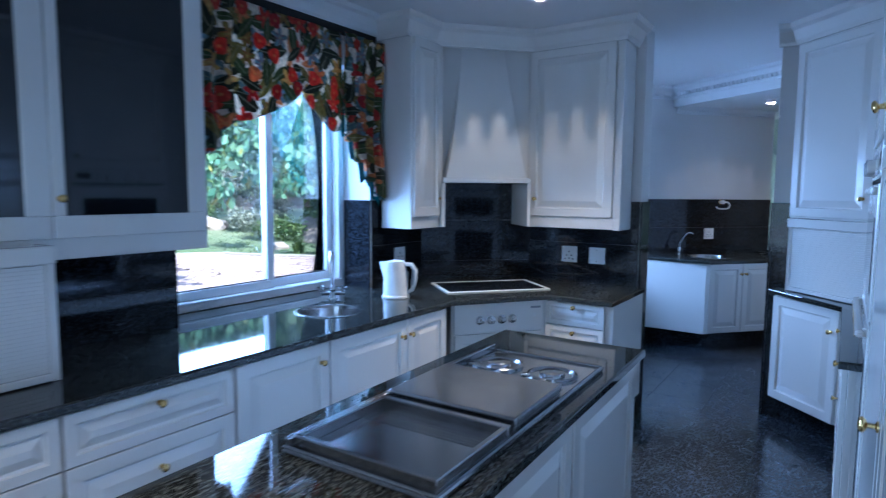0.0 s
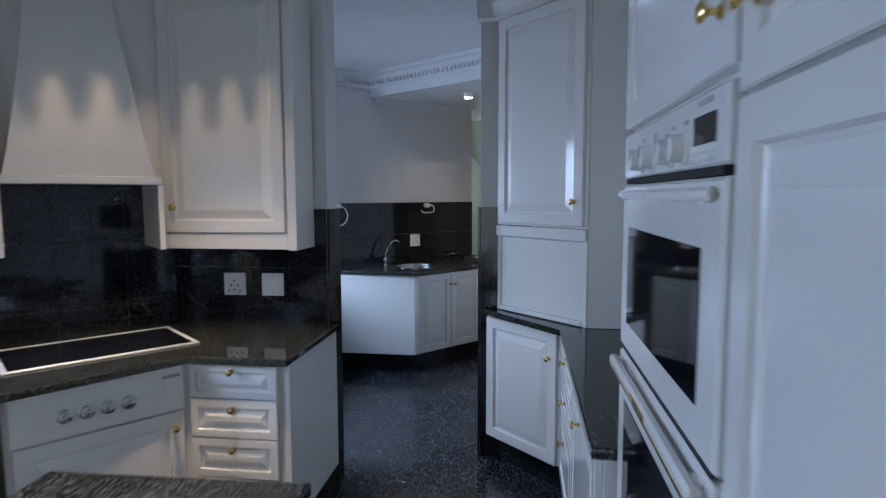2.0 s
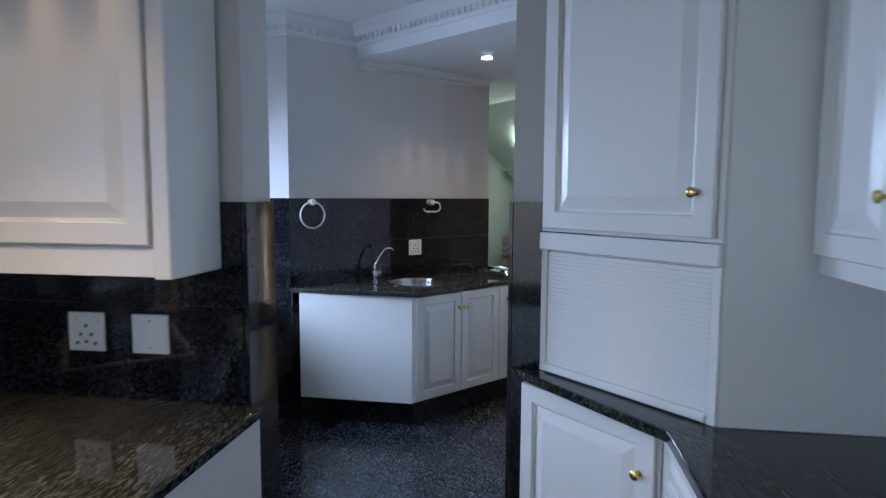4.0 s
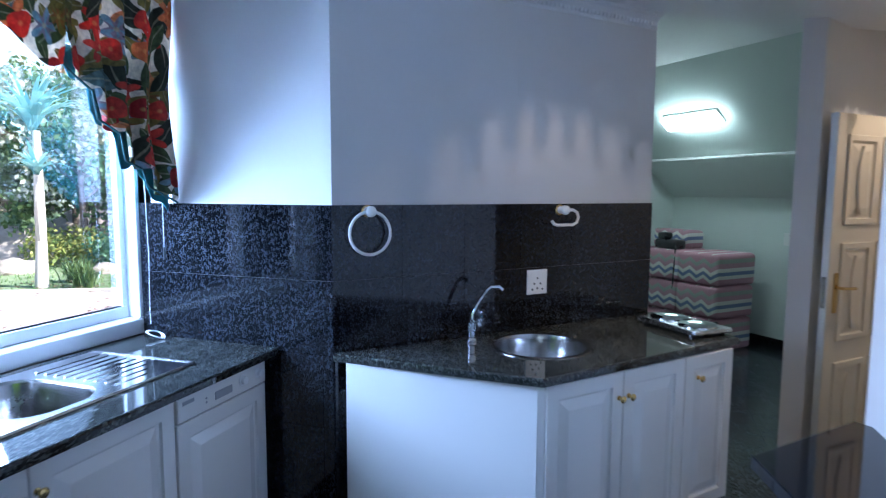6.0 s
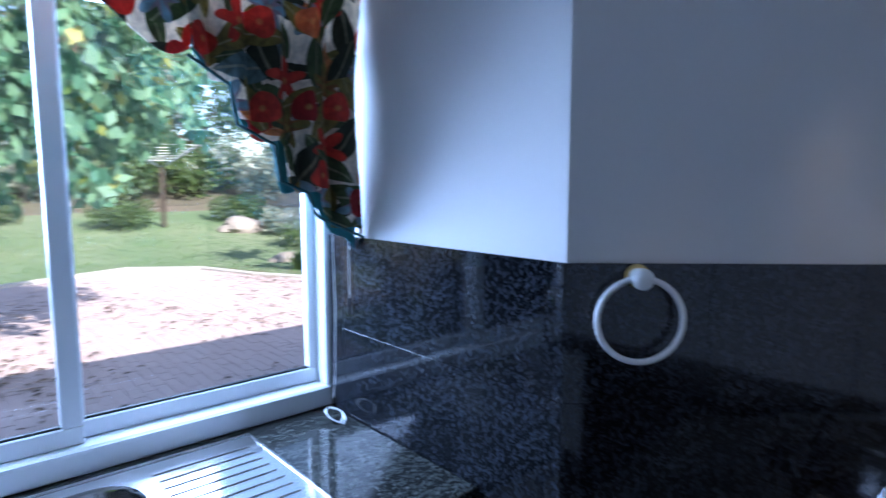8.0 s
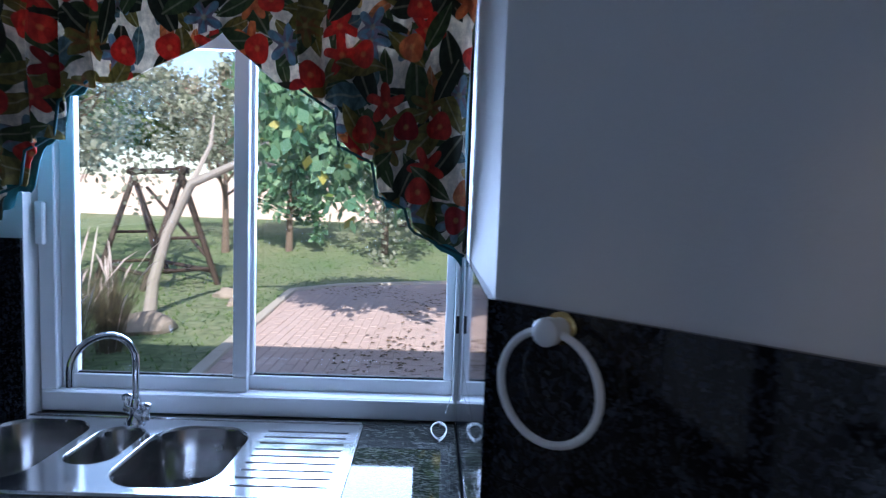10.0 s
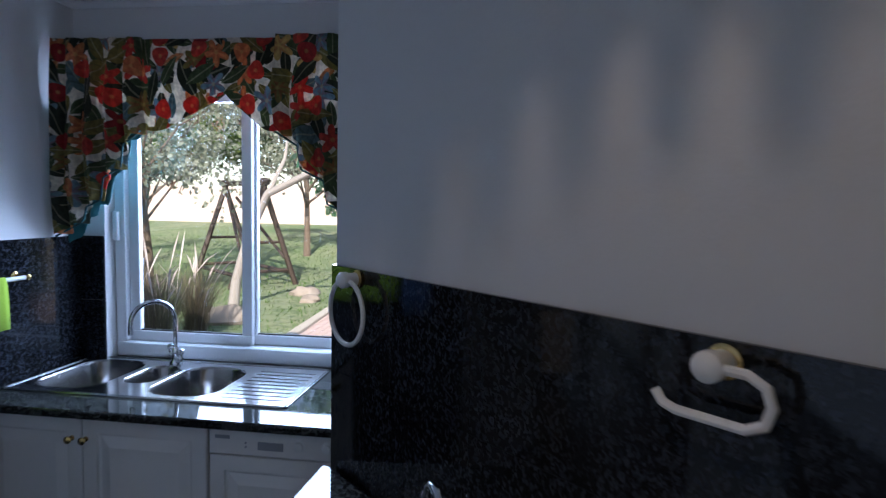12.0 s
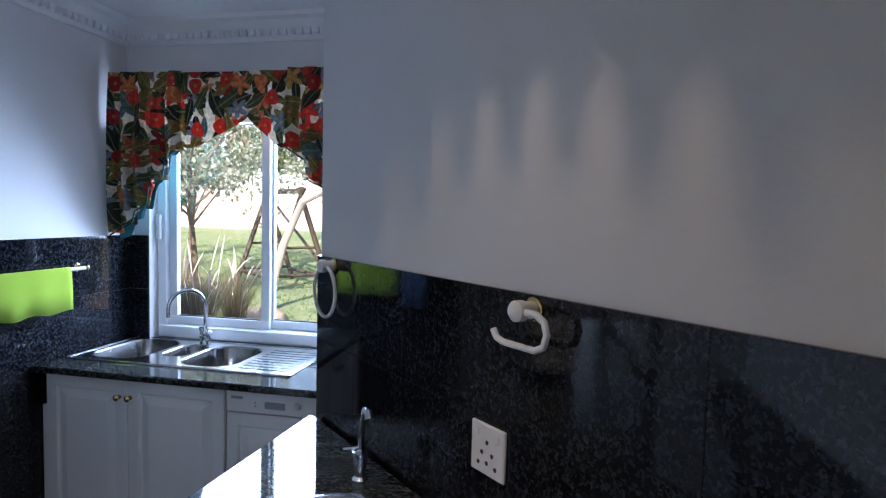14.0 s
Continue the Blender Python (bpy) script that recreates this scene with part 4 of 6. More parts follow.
crown("crown_right", [(-0.465, 4.795), (-0.36, 4.795), (0.11, 4.31), (0.34, 4.31), (0.34, 2.89), (0.05, 2.89), (0.05, -1.0)])
structure("crown_filler_right", prism([(-0.36, 4.79), (0.112, 4.315), (0.345, 4.315), (0.345, 2.885), (0.055, 2.885), (0.055, -1.0), (0.679, -1.0), (0.679, 4.79)], 2.561, CZ - 0.003), WHITE, "white cabinet top filler", "moulding")

# oven tower, face x = 0.06
OX = 0.062
om = pose(OX, 2.885, 0, 0, 0, -90)
OW = 0.75
tower = cabinet("oven_housing", "tall white cabinet housing a built-in double oven", om, OW, 0.60, 0.10, 2.56, [("cabinet_door", 0.006, OW - 0.006, 1.715, 2.53, [(OW - 0.06, 1.79)]), ("drawer_front", 0.006, OW - 0.006, 0.12, 0.44, [(OW / 2, 0.30)])], 0.10, None, "tall units")
oven = thing("double_oven", om @ pose(0.015, 0, 0), "white built-in double oven with dark glass doors", "oven")
ow = OW - 0.03
pan = part("control_panel", box(0, ow, -0.022, 0, 1.597, 1.700, 0.004), WHITE, oven, "white enamel control panel")
for kx in (0.215, 0.315, 0.45, 0.53):
    kk = part("control_knob", lathe([(0.026, 0), (0.026, 0.004), (0.022, 0.006), (0.020, 0.026), (0.014, 0.028)], 20, None, Matrix.Translation((kx, -0.022, 1.63)) @ Matrix.Rotation(radians(90), 4, "X")), WHITE, pan, "white round control knob", True)
    part("pointer", box(kx - 0.003, kx + 0.003, -0.0515, -0.049, 1.63, 1.652), GREYPLASTIC, kk)
    part("legend", box(kx - 0.01, kx + 0.01, -0.0235, -0.0215, 1.665, 1.672), GREYPLASTIC, pan)
dsp = part("display", box(0.58, 0.675, -0.0245, -0.0215, 1.628, 1.668), GLASSBLACK, pan, "dark clock display")
part("mark", box(0.595, 0.655, -0.0235, -0.0215, 1.682, 1.690), GREYPLASTIC, pan)
part("button_strip", box(0.585, 0.675, -0.030, -0.0215, 1.604, 1.617, 0.004), PLASTIC, pan)
for z0, z1, g0, g1 in ((1.195, 1.582, 1.262, 1.486), (0.46, 1.182, 0.55, 1.075)):
    dr = part("oven_door", box(0, ow, -0.024, 0, z0, z1, 0.006), WHITE, oven, "white glass oven door")
    hb = part("handle", box(0.02, ow - 0.02, -0.052 if z1 < 1.4 else -0.040, -0.030, z1 - 0.032, z1 - 0.012, 0.006), WHITE, dr)
    part("grip_end", box(0.04, 0.07, -0.034, -0.022, z1 - 0.034, z1 - 0.012), PLASTIC, dr)
    part("grip_end", box(ow - 0.07, ow - 0.04, -0.034, -0.022, z1 - 0.034, z1 - 0.012), PLASTIC, dr)
    part("vent", box(0.02, ow - 0.02, -0.020, -0.001, z1 + 0.002, z1 + 0.014), SHADOW, dr, "dark vent slot")
    part("glass", box(0.085, ow - 0.085, -0.0262, -0.0235, g0, g1, 0.0008), GLASSBLACK, dr, "black oven glass")
part("brass_trim", box(0.03, ow - 0.03, -0.0535, -0.0515, 1.149, 1.154), BRASS, oven, "worn gold handle trim")
part("worn_patch", box(0.30, 0.43, -0.0537, -0.0516, 1.1545, 1.166, 0.0005), BRASS, oven, "worn gold patch on the handle")

# fridge housing with tall panels
fr = cabinet("fridge_housing", "tall white panelled doors of a built-in fridge", pose(OX, 2.13, 0, 0, 0, -90), 0.75, 0.60, 0.10, 2.56, [("cabinet_door", 0.006, 0.744, 1.678, 2.53, [(0.06, 1.77)]), ("cabinet_door", 0.006, 0.744, 0.12, 1.671, [(0.69, 1.14)])], 0.10, None, "tall units")
fr2 = copy_thing(fr, pose(OX, 1.375, 0, 0, 0, -90))
fr3 = copy_thing(fr, pose(OX, 0.62, 0, 0, 0, -90))
fr4 = copy_thing(fr, pose(OX, -0.135, 0, 0, 0, -90))

# ---- scullery: round sink corner ----
ring_m = pose(RCX, RCY, 0, 0, 0, RY)
sc = thing("corner_sink_cabinet", Matrix.Identity(4), "white corner cupboard with three raised-panel doors under a round sink", "cabinet", "scullery base units")
part("body", prism([(-1.889, 6.378), (-1.122, 6.36), (-0.39, 7.19), (-0.70, 7.47), (-0.90, 7.44), (-1.875, 6.39)], 0.17, 0.71), WHITE, sc)
part("plinth", prism([(-1.90, 6.385), (-1.13, 6.42), (-0.46, 7.18), (-0.72, 7.44), (-0.92, 7.42)], 0.0, 0.169), GRANITE, sc, "dark granite plinth")
part("end_panel", box(0.034, 0.80, -0.014, 0.0, 0.165, 0.869, 0.002), WHITE, sc, "plain white end panel").matrix_basis = pose(-1.921, 6.377, 0, 0, 0, -1.3)
part("corner_post", prism([(-1.1215, 6.346), (-1.098, 6.352), (-1.105, 6.372), (-1.1215, 6.365)], 0.17, 0.868), WHITE, sc)
dm = pose(-1.115, 6.355, 0, 0, 0, 48.6)
for a, b2, ks in ((0.012, 0.395, [(0.372, 0.76)]), (0.40, 0.76, [(0.425, 0.76)]), (0.765, 1.085, [(0.845, 0.765)])):
    f = part("cabinet_door", panel_front(a, b2, 0.175, 0.862), WHITE, sc)
    f.matrix_basis = dm
    for kx, kz in ks:
        knob(kx, -0.02, kz, f)
SK = (-1.185, 6.765, 0.205)
tagged(part("worktop", prism([(-1.945, 6.366), (-1.10, 6.318), (-0.352, 7.20), (-0.70, 7.70), (-1.94, 6.392)], 0.87, 0.90, 0.008, None, [circle(*SK)]), TOP), "dark polished granite worktop around a round sink", "worktop")
round_sink("round_sink", SK[0], SK[1], 0.203, 0.9005, "round stainless steel sink in dark granite", 0.15)


def swan_tap(m):
    t = thing("pillar_tap", m, "slim chrome pillar tap with a bent spout", "tap")
    part("base", lathe([(0.024, 0), (0.024, 0.01), (0.016, 0.018), (0.016, 0.05), (0.022, 0.054), (0.022, 0.085), (0.010, 0.09)], 18), CHROME, t, "", True)
    part("spout", tube([(0, 0, 0.08), (0, -0.004, 0.12), (0, -0.03, 0.17), (0, -0.07, 0.225), (0, -0.085, 0.236), (0, -0.12, 0.236), (0, -0.135, 0.222)], [0.009] * 5 + [0.011, 0.011], 12), CHROME, t, "", True)
    part("handle", box(-0.05, 0.0, -0.006, 0.006, 0.092, 0.102, 0.004), CHROME, t)
    return t


swan_tap(pose(-1.475, 6.735, 0.90, 0, 0, 118))


def hotplate(m):
    h = thing("double_hotplate", m, "portable double hotplate with two chrome lids", "hotplate")
    part("body", box(-0.115, 0.115, -0.19, 0.19, 0.010, 0.034, 0.008, None, 2), STEEL, h)
    for sy in (-1, 1):
        p = part("plate", lathe([(0.088, 0.034), (0.088, 0.040), (0.075, 0.049), (0.03, 0.055), (0.004, 0.056)], 26, None, Matrix.Translation((0, sy * 0.092, 0))), CHROME, h, "chrome plate lid", True)
        part("knob", lathe([(0.016, 0), (0.016, 0.014), (0.01, 0.017)], 14, None, Matrix.Translation((0.115, sy * 0.08, 0.022)) @ Matrix.Rotation(radians(90), 4, "Y")), BLACKPLASTIC, h, "black control knob", True)
    for sx in (-1, 1):
        for sy in (-1, 1):
            part("foot", lathe([(0.012, 0), (0.012, 0.013)], 10, None, Matrix.Translation((sx * 0.09, sy * 0.15, 0))), BLACKPLASTIC, h)
    return h


hotplate(pose(-0.585, 7.315, 0.9, 0, 0, 40))

# towel ring and open holder on the angled wall
tr = thing("towel_ring", ring_m @ pose(0.143, -0.013, 1.466), "white towel ring with a brass rose on black granite", "towel ring")
part("rose", lathe([(0.026, 0), (0.026, 0.005), (0.02, 0.008)], 20, None, Matrix.Rotation(radians(90), 4, "X")), BRASS, tr, "brass rose", True)
part("boss", lathe([(0.018, 0.004), (0.018, 0.03), (0.022, 0.036), (0.022, 0.052), (0.014, 0.06), (0.003, 0.062)], 18, None, Matrix.Rotation(radians(90), 4, "X")), PLASTIC, tr, "", True)
part("hoop", tube([(0.087 * math.sin(2 * math.pi * k / 40), -0.036, -0.087 + 0.087 * math.cos(2 * math.pi * k / 40)) for k in range(40)], 0.0065, 8, None, True), PLASTIC, tr, "", True)
ph = thing("paper_holder", ring_m @ pose(1.135, -0.013, 1.462), "white open toilet-roll holder with a brass rose on black granite", "holder")
part("rose", lathe([(0.026, 0), (0.026, 0.005), (0.02, 0.008)], 20, None, Matrix.Rotation(radians(90), 4, "X")), BRASS, ph, "brass rose", True)
part("boss", lathe([(0.018, 0.004), (0.018, 0.03), (0.022, 0.036), (0.022, 0.055), (0.014, 0.063), (0.003, 0.065)], 18, None, Matrix.Rotation(radians(90), 4, "X")), PLASTIC, ph, "", True)
part("arm", tube([(0.01, -0.045, 0.0), (0.05, -0.045, 0.0), (0.074, -0.045, -0.012), (0.082, -0.045, -0.035), (0.074, -0.045, -0.060), (0.05, -0.045, -0.072), (-0.045, -0.045, -0.072), (-0.066, -0.045, -0.066), (-0.078, -0.045, -0.05)], 0.0075, 8), PLASTIC, ph, "", True)
socket(ring_m @ pose(1.005, -0.013, 1.118), "white square wall socket on black granite above the round sink")

# ---- scullery: sink run under the window, fronts face +x ----
SX = -2.262
sm = lambda y: pose(SX, y, 0, 0, 0, 90)
cabinet("base_cabinet", "white raised-panel two-door cupboard under the double sink", sm(4.86), 0.975, 0.50, 0.12, 0.868, [("cabinet_door", 0.045, 0.480, 0.125, 0.862, [(0.443, 0.782)]), ("cabinet_door", 0.485, 0.972, 0.125, 0.862, [(0.500, 0.782)])], 0.12, None, "scullery base units", 0.70)
dw = thing("dishwasher", sm(5.838), "white built-in dishwasher with a raised-panel door", "dishwasher")
part("body", box(0.0, 0.50, 0.0, 0.50, 0.12, 0.868, 0.002), WHITE, dw)
part("plinth", box(0.0, 0.50, 0.05, 0.5, 0, 0.119), GRANITE, dw, "dark granite plinth")
pn = part("control_panel", box(0.006, 0.494, -0.022, -0.001, 0.768, 0.862, 0.003), WHITE, dw)
part("mark", box(0.03, 0.085, -0.0235, -0.0215, 0.825, 0.838), GREYPLASTIC, pn, "small grey maker's mark")
part("recess_grip", box(0.19, 0.285, -0.0245, -0.0215, 0.792, 0.822, 0.002), GREYPLASTIC, pn, "grey recessed grip")
for kz in (0.80, 0.815):
    part("lamp", lathe([(0.004, 0), (0.004, 0.002)], 8, None, Matrix.Translation((0.145, -0.022, kz)) @ Matrix.Rotation(radians(90), 4, "X")), GREYPLASTIC, pn)
for kx in (0.345, 0.445):
    part("dial", lathe([(0.021, 0), (0.021, 0.004), (0.016, 0.006), (0.015, 0.018), (0.01, 0.02)], 18, None, Matrix.Translation((kx, -0.022, 0.818)) @ Matrix.Rotation(radians(90), 4, "X")), PLASTIC, pn, "white dial", True)
part("door_panel", panel_front(0.006, 0.494, 0.125, 0.762), WHITE, dw)

SB = [(-2.63, 5.085, 0.42, 0.30, 0.10), (-2.66, 5.345, 0.27, 0.145, 0.065), (-2.612, 5.595, 0.41, 0.295, 0.11)]
tagged(part("worktop", prism([(-2.205, 4.853), (-2.205, 6.388), (-3.02, 6.388), (-3.02, 4.979), (-2.925, 4.979), (-2.925, 4.963), (SWX + 0.014, 4.963), (SWX + 0.014, 4.853)], 0.87, 0.90, 0.008, None, [[(-2.86, 4.91), (-2.39, 4.91), (-2.39, 6.06), (-2.86, 6.06)]]), TOP), "dark polished granite worktop under the scullery window", "worktop")
ks = thing("double_bowl_sink", Matrix.Identity(4), "stainless steel sink with two bowls, a small bowl and a drainer", "sink")
holes = [rrect(cx, cy, w, h, r) for cx, cy, w, h, r in SB]
part("deck", prism(rrect(-2.62, 5.485, 0.515, 1.19, 0.02, 3), 0.9005, 0.906, 0.002, None, holes), DECK, ks, "brushed steel deck")
for cx, cy, w, h, r in SB:
    dp = 0.16 if w > 0.3 else 0.10
    rings = [[(x, y, z) for x, y in rrect(cx, cy, w + g, h + g, max(0.02, r + g / 2))] for g, z in ((0.004, 0.9062), (0.0, 0.905), (-0.012, 0.895), (-0.02, 0.905 - dp * 0.75), (-0.05, 0.905 - dp), (-0.10, 0.903 - dp))]
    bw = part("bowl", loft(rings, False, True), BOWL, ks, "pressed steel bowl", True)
    part("drain", lathe([(0.035, 0.904 - dp), (0.035, 0.907 - dp), (0.02, 0.908 - dp), (0.018, 0.902 - dp), (0.004, 0.901 - dp)], 18, None, Matrix.Translation((cx, cy, 0))), CHROME, bw, "", True)
for k in range(9):
    x = -2.80 + k * 0.045
    part("drainer_ridge", box(x, x + 0.012, 5.785, 6.04, 0.906, 0.909, 0.0012), DECK, ks)
bm = tube([(-2.872, 4.90, 0.9065), (-2.368, 4.90, 0.9065), (-2.368, 6.072, 0.9065), (-2.872, 6.072, 0.9065)], 0.004, 6, None, True)
part("raised_edge", bm, STEEL, ks, "", True)
arc_tap("mixer_tap", pose(-2.835, 5.345, 0.906, 0, 0, 90 - 40), "chrome mixer tap with a tall arched spout and cross heads", 0.30, 0.19)

# towels on a rail
rl = thing("towel_rail", pose(-2.49, 4.853, 1.338, 0, 0, 180), "white towel rail on the granite wall", "rail")
part("bar", tube([(-0.70, -0.06, 0), (0.0, -0.06, 0)], 0.009, 10), PLASTIC, rl, "", True)
for x in (-0.69, -0.01):
    part("bracket", lathe([(0.022, 0), (0.022, 0.006), (0.012, 0.01), (0.012, 0.07), (0.004, 0.075)], 14, None, Matrix.Translation((x, 0, 0)) @ Matrix.Rotation(radians(90), 4, "X")), BRASS, rl, "brass bracket", True)


def towel(x0, x1, drop, mt, label, seed):
    rnd = random.Random(seed)
    rows = []
    prof = [(0.075, -drop), (0.076, -drop * 0.5), (0.073, -0.02), (0.068, 0.008), (0.06, 0.0125), (0.05, 0.006), (0.046, -0.02), (0.045, -drop * 0.45), (0.046, -drop * 0.85)]
    n = 18
    for d, z in prof:
        rows.append([(x0 + (x1 - x0) * i / n, 4.853 + d + 0.004 * math.sin(i * 0.9 + seed) * (-z / drop if z < 0 else 0), 1.338 + z + (0.006 * math.sin(i * 0.7 + seed) if z < -0.1 else 0)) for i in range(n + 1)])
    ob = part("towel", loft(rows, loop=False), mt, None, "", True)
    md = ob.modifiers.new("thick", "SOLIDIFY")
    md.thickness = 0.004
    return tagged(ob, label, "towel")


towel(-2.375, -1.985, 0.20, LIME, "lime green tea towel hung over the rail", 1)
towel(-1.965, -1.81, 0.27, BLUETOWEL, "blue towel hung over the rail", 2)

# blind cord by the window
cd = thing("blind_cord", Matrix.Identity(4), "thin white blind cord hanging by the window onto the worktop", "cord")
pts = [(-2.865, 6.372, 2.2), (-2.864, 6.368, 1.7), (-2.86, 6.375, 1.25), (-2.862, 6.37, 1.02), (-2.84, 6.35, 0.96)]
part("cord", tube(pts, 0.0018, 6), PLASTIC, cd)
coil = [(-2.80 + 0.05 * math.cos(a) * (1 - a / 30), 6.33 + 0.025 * math.sin(a), 0.9035 + 0.028 * abs(math.sin(a * 0.5))) for a in [k * 0.4 for k in range(40)]]
part("coil", tube(coil, 0.002, 6), PLASTIC, cd)
part("pull", tube([(-2.775, 6.377, 1.30), (-2.775, 6.377, 1.245)], 0.005, 8), BLACKPLASTIC, cd, "small dark cord pull")
part("pull_cord", tube([(-2.775, 6.377, 1.49), (-2.775, 6.377, 1.30)], 0.0015, 6), PLASTIC, cd)

# granite desk top by the inner wall
dk = thing("granite_desk", Matrix.Identity(4), "dark polished granite desk top against a white wall", "desk")
part("desk_top", prism([(0.008, 4.985), (-0.16, 4.985), (-0.455, 6.26), (-0.06, 6.68), (0.004, 6.62)], 0.71, 0.75, 0.006), GRANITE, dk)
part("pedestal", prism([(0.006, 5.3), (-0.12, 5.3), (-0.16, 6.2), (0.002, 6.3)], 0, 0.709), GRANITE, dk)

# ---- pantry ----
LP = lambda sm_, df: ((sm_ - df) / 2, (sm_ + df) / 2)
lx, ly = -0.335, 10.38
fl = thing("fluorescent_light", pose(lx, ly, 2.25, 0, 0, -45) @ pose(0, 0, 0, -38), "white fluorescent ceiling light with a glowing diffuser", "lamp")
part("housing", box(-0.31, 0.31, -0.085, 0.085, -0.03, 0.02, 0.006), PLASTIC, fl)
part("diffuser", box(-0.30, 0.30, -0.078, 0.078, -0.075, -0.0305, 0.012, None, 2), glow("lit_diffuser", (0.80, 1.0, 0.93), 8), fl, "glowing opal diffuser")
b = box(-1.6, 1.6, -0.025, 0.025, -0.012, 0.012, 0.002)
rail = part("wall_rail", b, PLASTIC)
placed(rail, pose(*LP(10.58, 10.7), 1.895, 0, 0, -45), "thin white batten across the sloping pantry ceiling", "rail")


def stripes():
    k = Nodes("patterned_fabric")
    v = k.coord(1.0)
    sx = k.n("SeparateXYZ")
    k.l(v, sx.inputs["Vector"])
    wv = k.n("TexWave", Scale=1.9, Distortion=0.0)
    wv.wave_type, wv.bands_direction, wv.wave_profile = "BANDS", "X", "TRI"
    k.l(v, wv.inputs["Vector"])
    ma = k.n("Math")
    ma.operation = "MULTIPLY_ADD"
    k.l(wv.outputs["Fac"], ma.inputs[0])
    ma.inputs[1].default_value = 0.05
    k.l(sx.outputs["Z"], ma.inputs[2])
    m2 = k.n("Math")
    m2.operation = "MULTIPLY"
    k.l(ma.outputs[0], m2.inputs[0])
    m2.inputs[1].default_value = 3.6
    fr_ = k.n("Math")
    fr_.operation = "FRACT"
    k.l(m2.outputs[0], fr_.inputs[0])
    r = k.n("ValToRGB")
    r.color_ramp.interpolation = "CONSTANT"
    stops = [(0, (0.42, 0.22, 0.26)), (0.3, (0.62, 0.60, 0.56)), (0.42, (0.16, 0.20, 0.34)), (0.55, (0.62, 0.60, 0.56)), (0.68, (0.42, 0.24, 0.28)), (0.85, (0.30, 0.32, 0.28))]
    el = r.color_ramp.elements
    while len(el) < len(stops):
        el.new(0.5)
    for e, (p, c) in zip(el, stops):
        e.position, e.color = p, (*c, 1)
    k.l(fr_.outputs[0], r.inputs["Fac"])
    k.set(Base_Color=r.outputs["Color"], Roughness=0.9)
    k.bump(k.noise(v, 40, 3), 0.4, 0.01)
    return k.m


STRIPES = stripes()


def cushion(m, w, d, h, label):
    b = box(0, w, 0, d, 0, h, min(0.04, h * 0.35), None, 3)
    for v in b.verts:
        v.co.z += 0.008 * math.sin(v.co.x * 17) * math.cos(v.co.y * 13)
    ob = part("folded_mattress", b, STRIPES, None, "", True)
    return placed(ob, m, label, "cushion", "stacked mattresses")


p0 = pose(-0.70, 11.03, 0, 0, 0, -45)
for k in range(3):
    cushion(p0 @ pose(0.40, 0.0 + 0.01 * k, 0.318 * k), 0.50, 0.55, 0.315, "pink and blue patterned folded mattress in a stack")
    cushion(p0 @ pose(-0.16, 0.02, 0.318 * k), 0.54, 0.50, 0.315, "pink and blue patterned folded mattress in a stack")
cushion(p0 @ pose(-0.12, 0.22, 0.956), 0.46, 0.28, 0.20, "pink and blue patterned folded mattress on top of a stack")
bg = thing("black_bag", p0 @ pose(0.05, 0.06, 0.957), "small black bag on the stacked mattresses", "bag")
part("body", box(0, 0.30, 0, 0.16, 0, 0.10, 0.03, None, 3), BLACKPLASTIC, bg, "", True)
part("top_flap", box(0.02, 0.14, 0.02, 0.14, 0.095, 0.17, 0.025, None, 3), BLACKPLASTIC, bg, "", True)
part("strap", tube([(0.28, 0.02, 0.05), (0.31, -0.02, 0.0), (0.31, -0.03, -0.18), (0.30, -0.03, -0.40)], 0.009, 6), BLACKPLASTIC, bg, "", True)
socket(pose(0.612, 10.752, 1.10, 0, 0, -45), "cream light switch plate on the pantry wall", 1, 0.12)

# open inner door
DOORM = painted("cream_door_paint", (0.78, 0.68, 0.52), 0.35, 0.03, 80, 0.04, 0.3)
dr = thing("door_1", pose(0.175, 7.925, 0, 0, 0, 45), "open cream panelled inner door with a brass lever handle", "door", "", "structure")
part("leaf", box(0, 0.80, 0, 0.04, 0.01, 1.97, 0.003), DOORM, dr)
part("leaf_edge", box(-0.003, 0.0, 0.002, 0.038, 0.01, 1.97), WHITE, dr, "white painted door edge")
for x0, x1 in ((0.09, 0.37), (0.43, 0.71)):
    for z0, z1 in ((0.16, 0.62), (0.74, 1.28), (1.38, 1.86)):
        f = part("raised_panel", panel_front(x0, x1, z0, z1, 0.012, 0.03, 0.05), DOORM, dr)
for x0 in (0.13, 0.47):
    for z0, z1 in ((0.22, 0.56), (0.80, 1.22), (1.43, 1.81)):
        part("moulding", tube([(x0 + 0.10 + 0.045 * math.cos(radians(a)), -0.014, (z0 + z1) / 2 + (z1 - z0) / 2 * math.sin(radians(a))) for a in range(110, 255, 12)], 0.009, 6), DOORM, dr, "curved applied moulding", True)
hd = part("handle_plate", box(0.045, 0.085, -0.006, 0.0, 0.90, 1.12, 0.003), BRASS, dr, "brass handle plate")
part("lever", tube([(0.065, -0.006, 1.04), (0.065, -0.045, 1.04), (0.08, -0.052, 1.04), (0.17, -0.05, 1.035)], 0.008, 8), BRASS, hd, "", True)
part("latch_plate", box(-0.006, -0.003, 0.008, 0.032, 0.93, 1.10), STEEL, dr, "steel latch plate")

# ---- downlights ----
LIT = glow("lit_bulb", (1.0, 0.90, 0.78), 14)


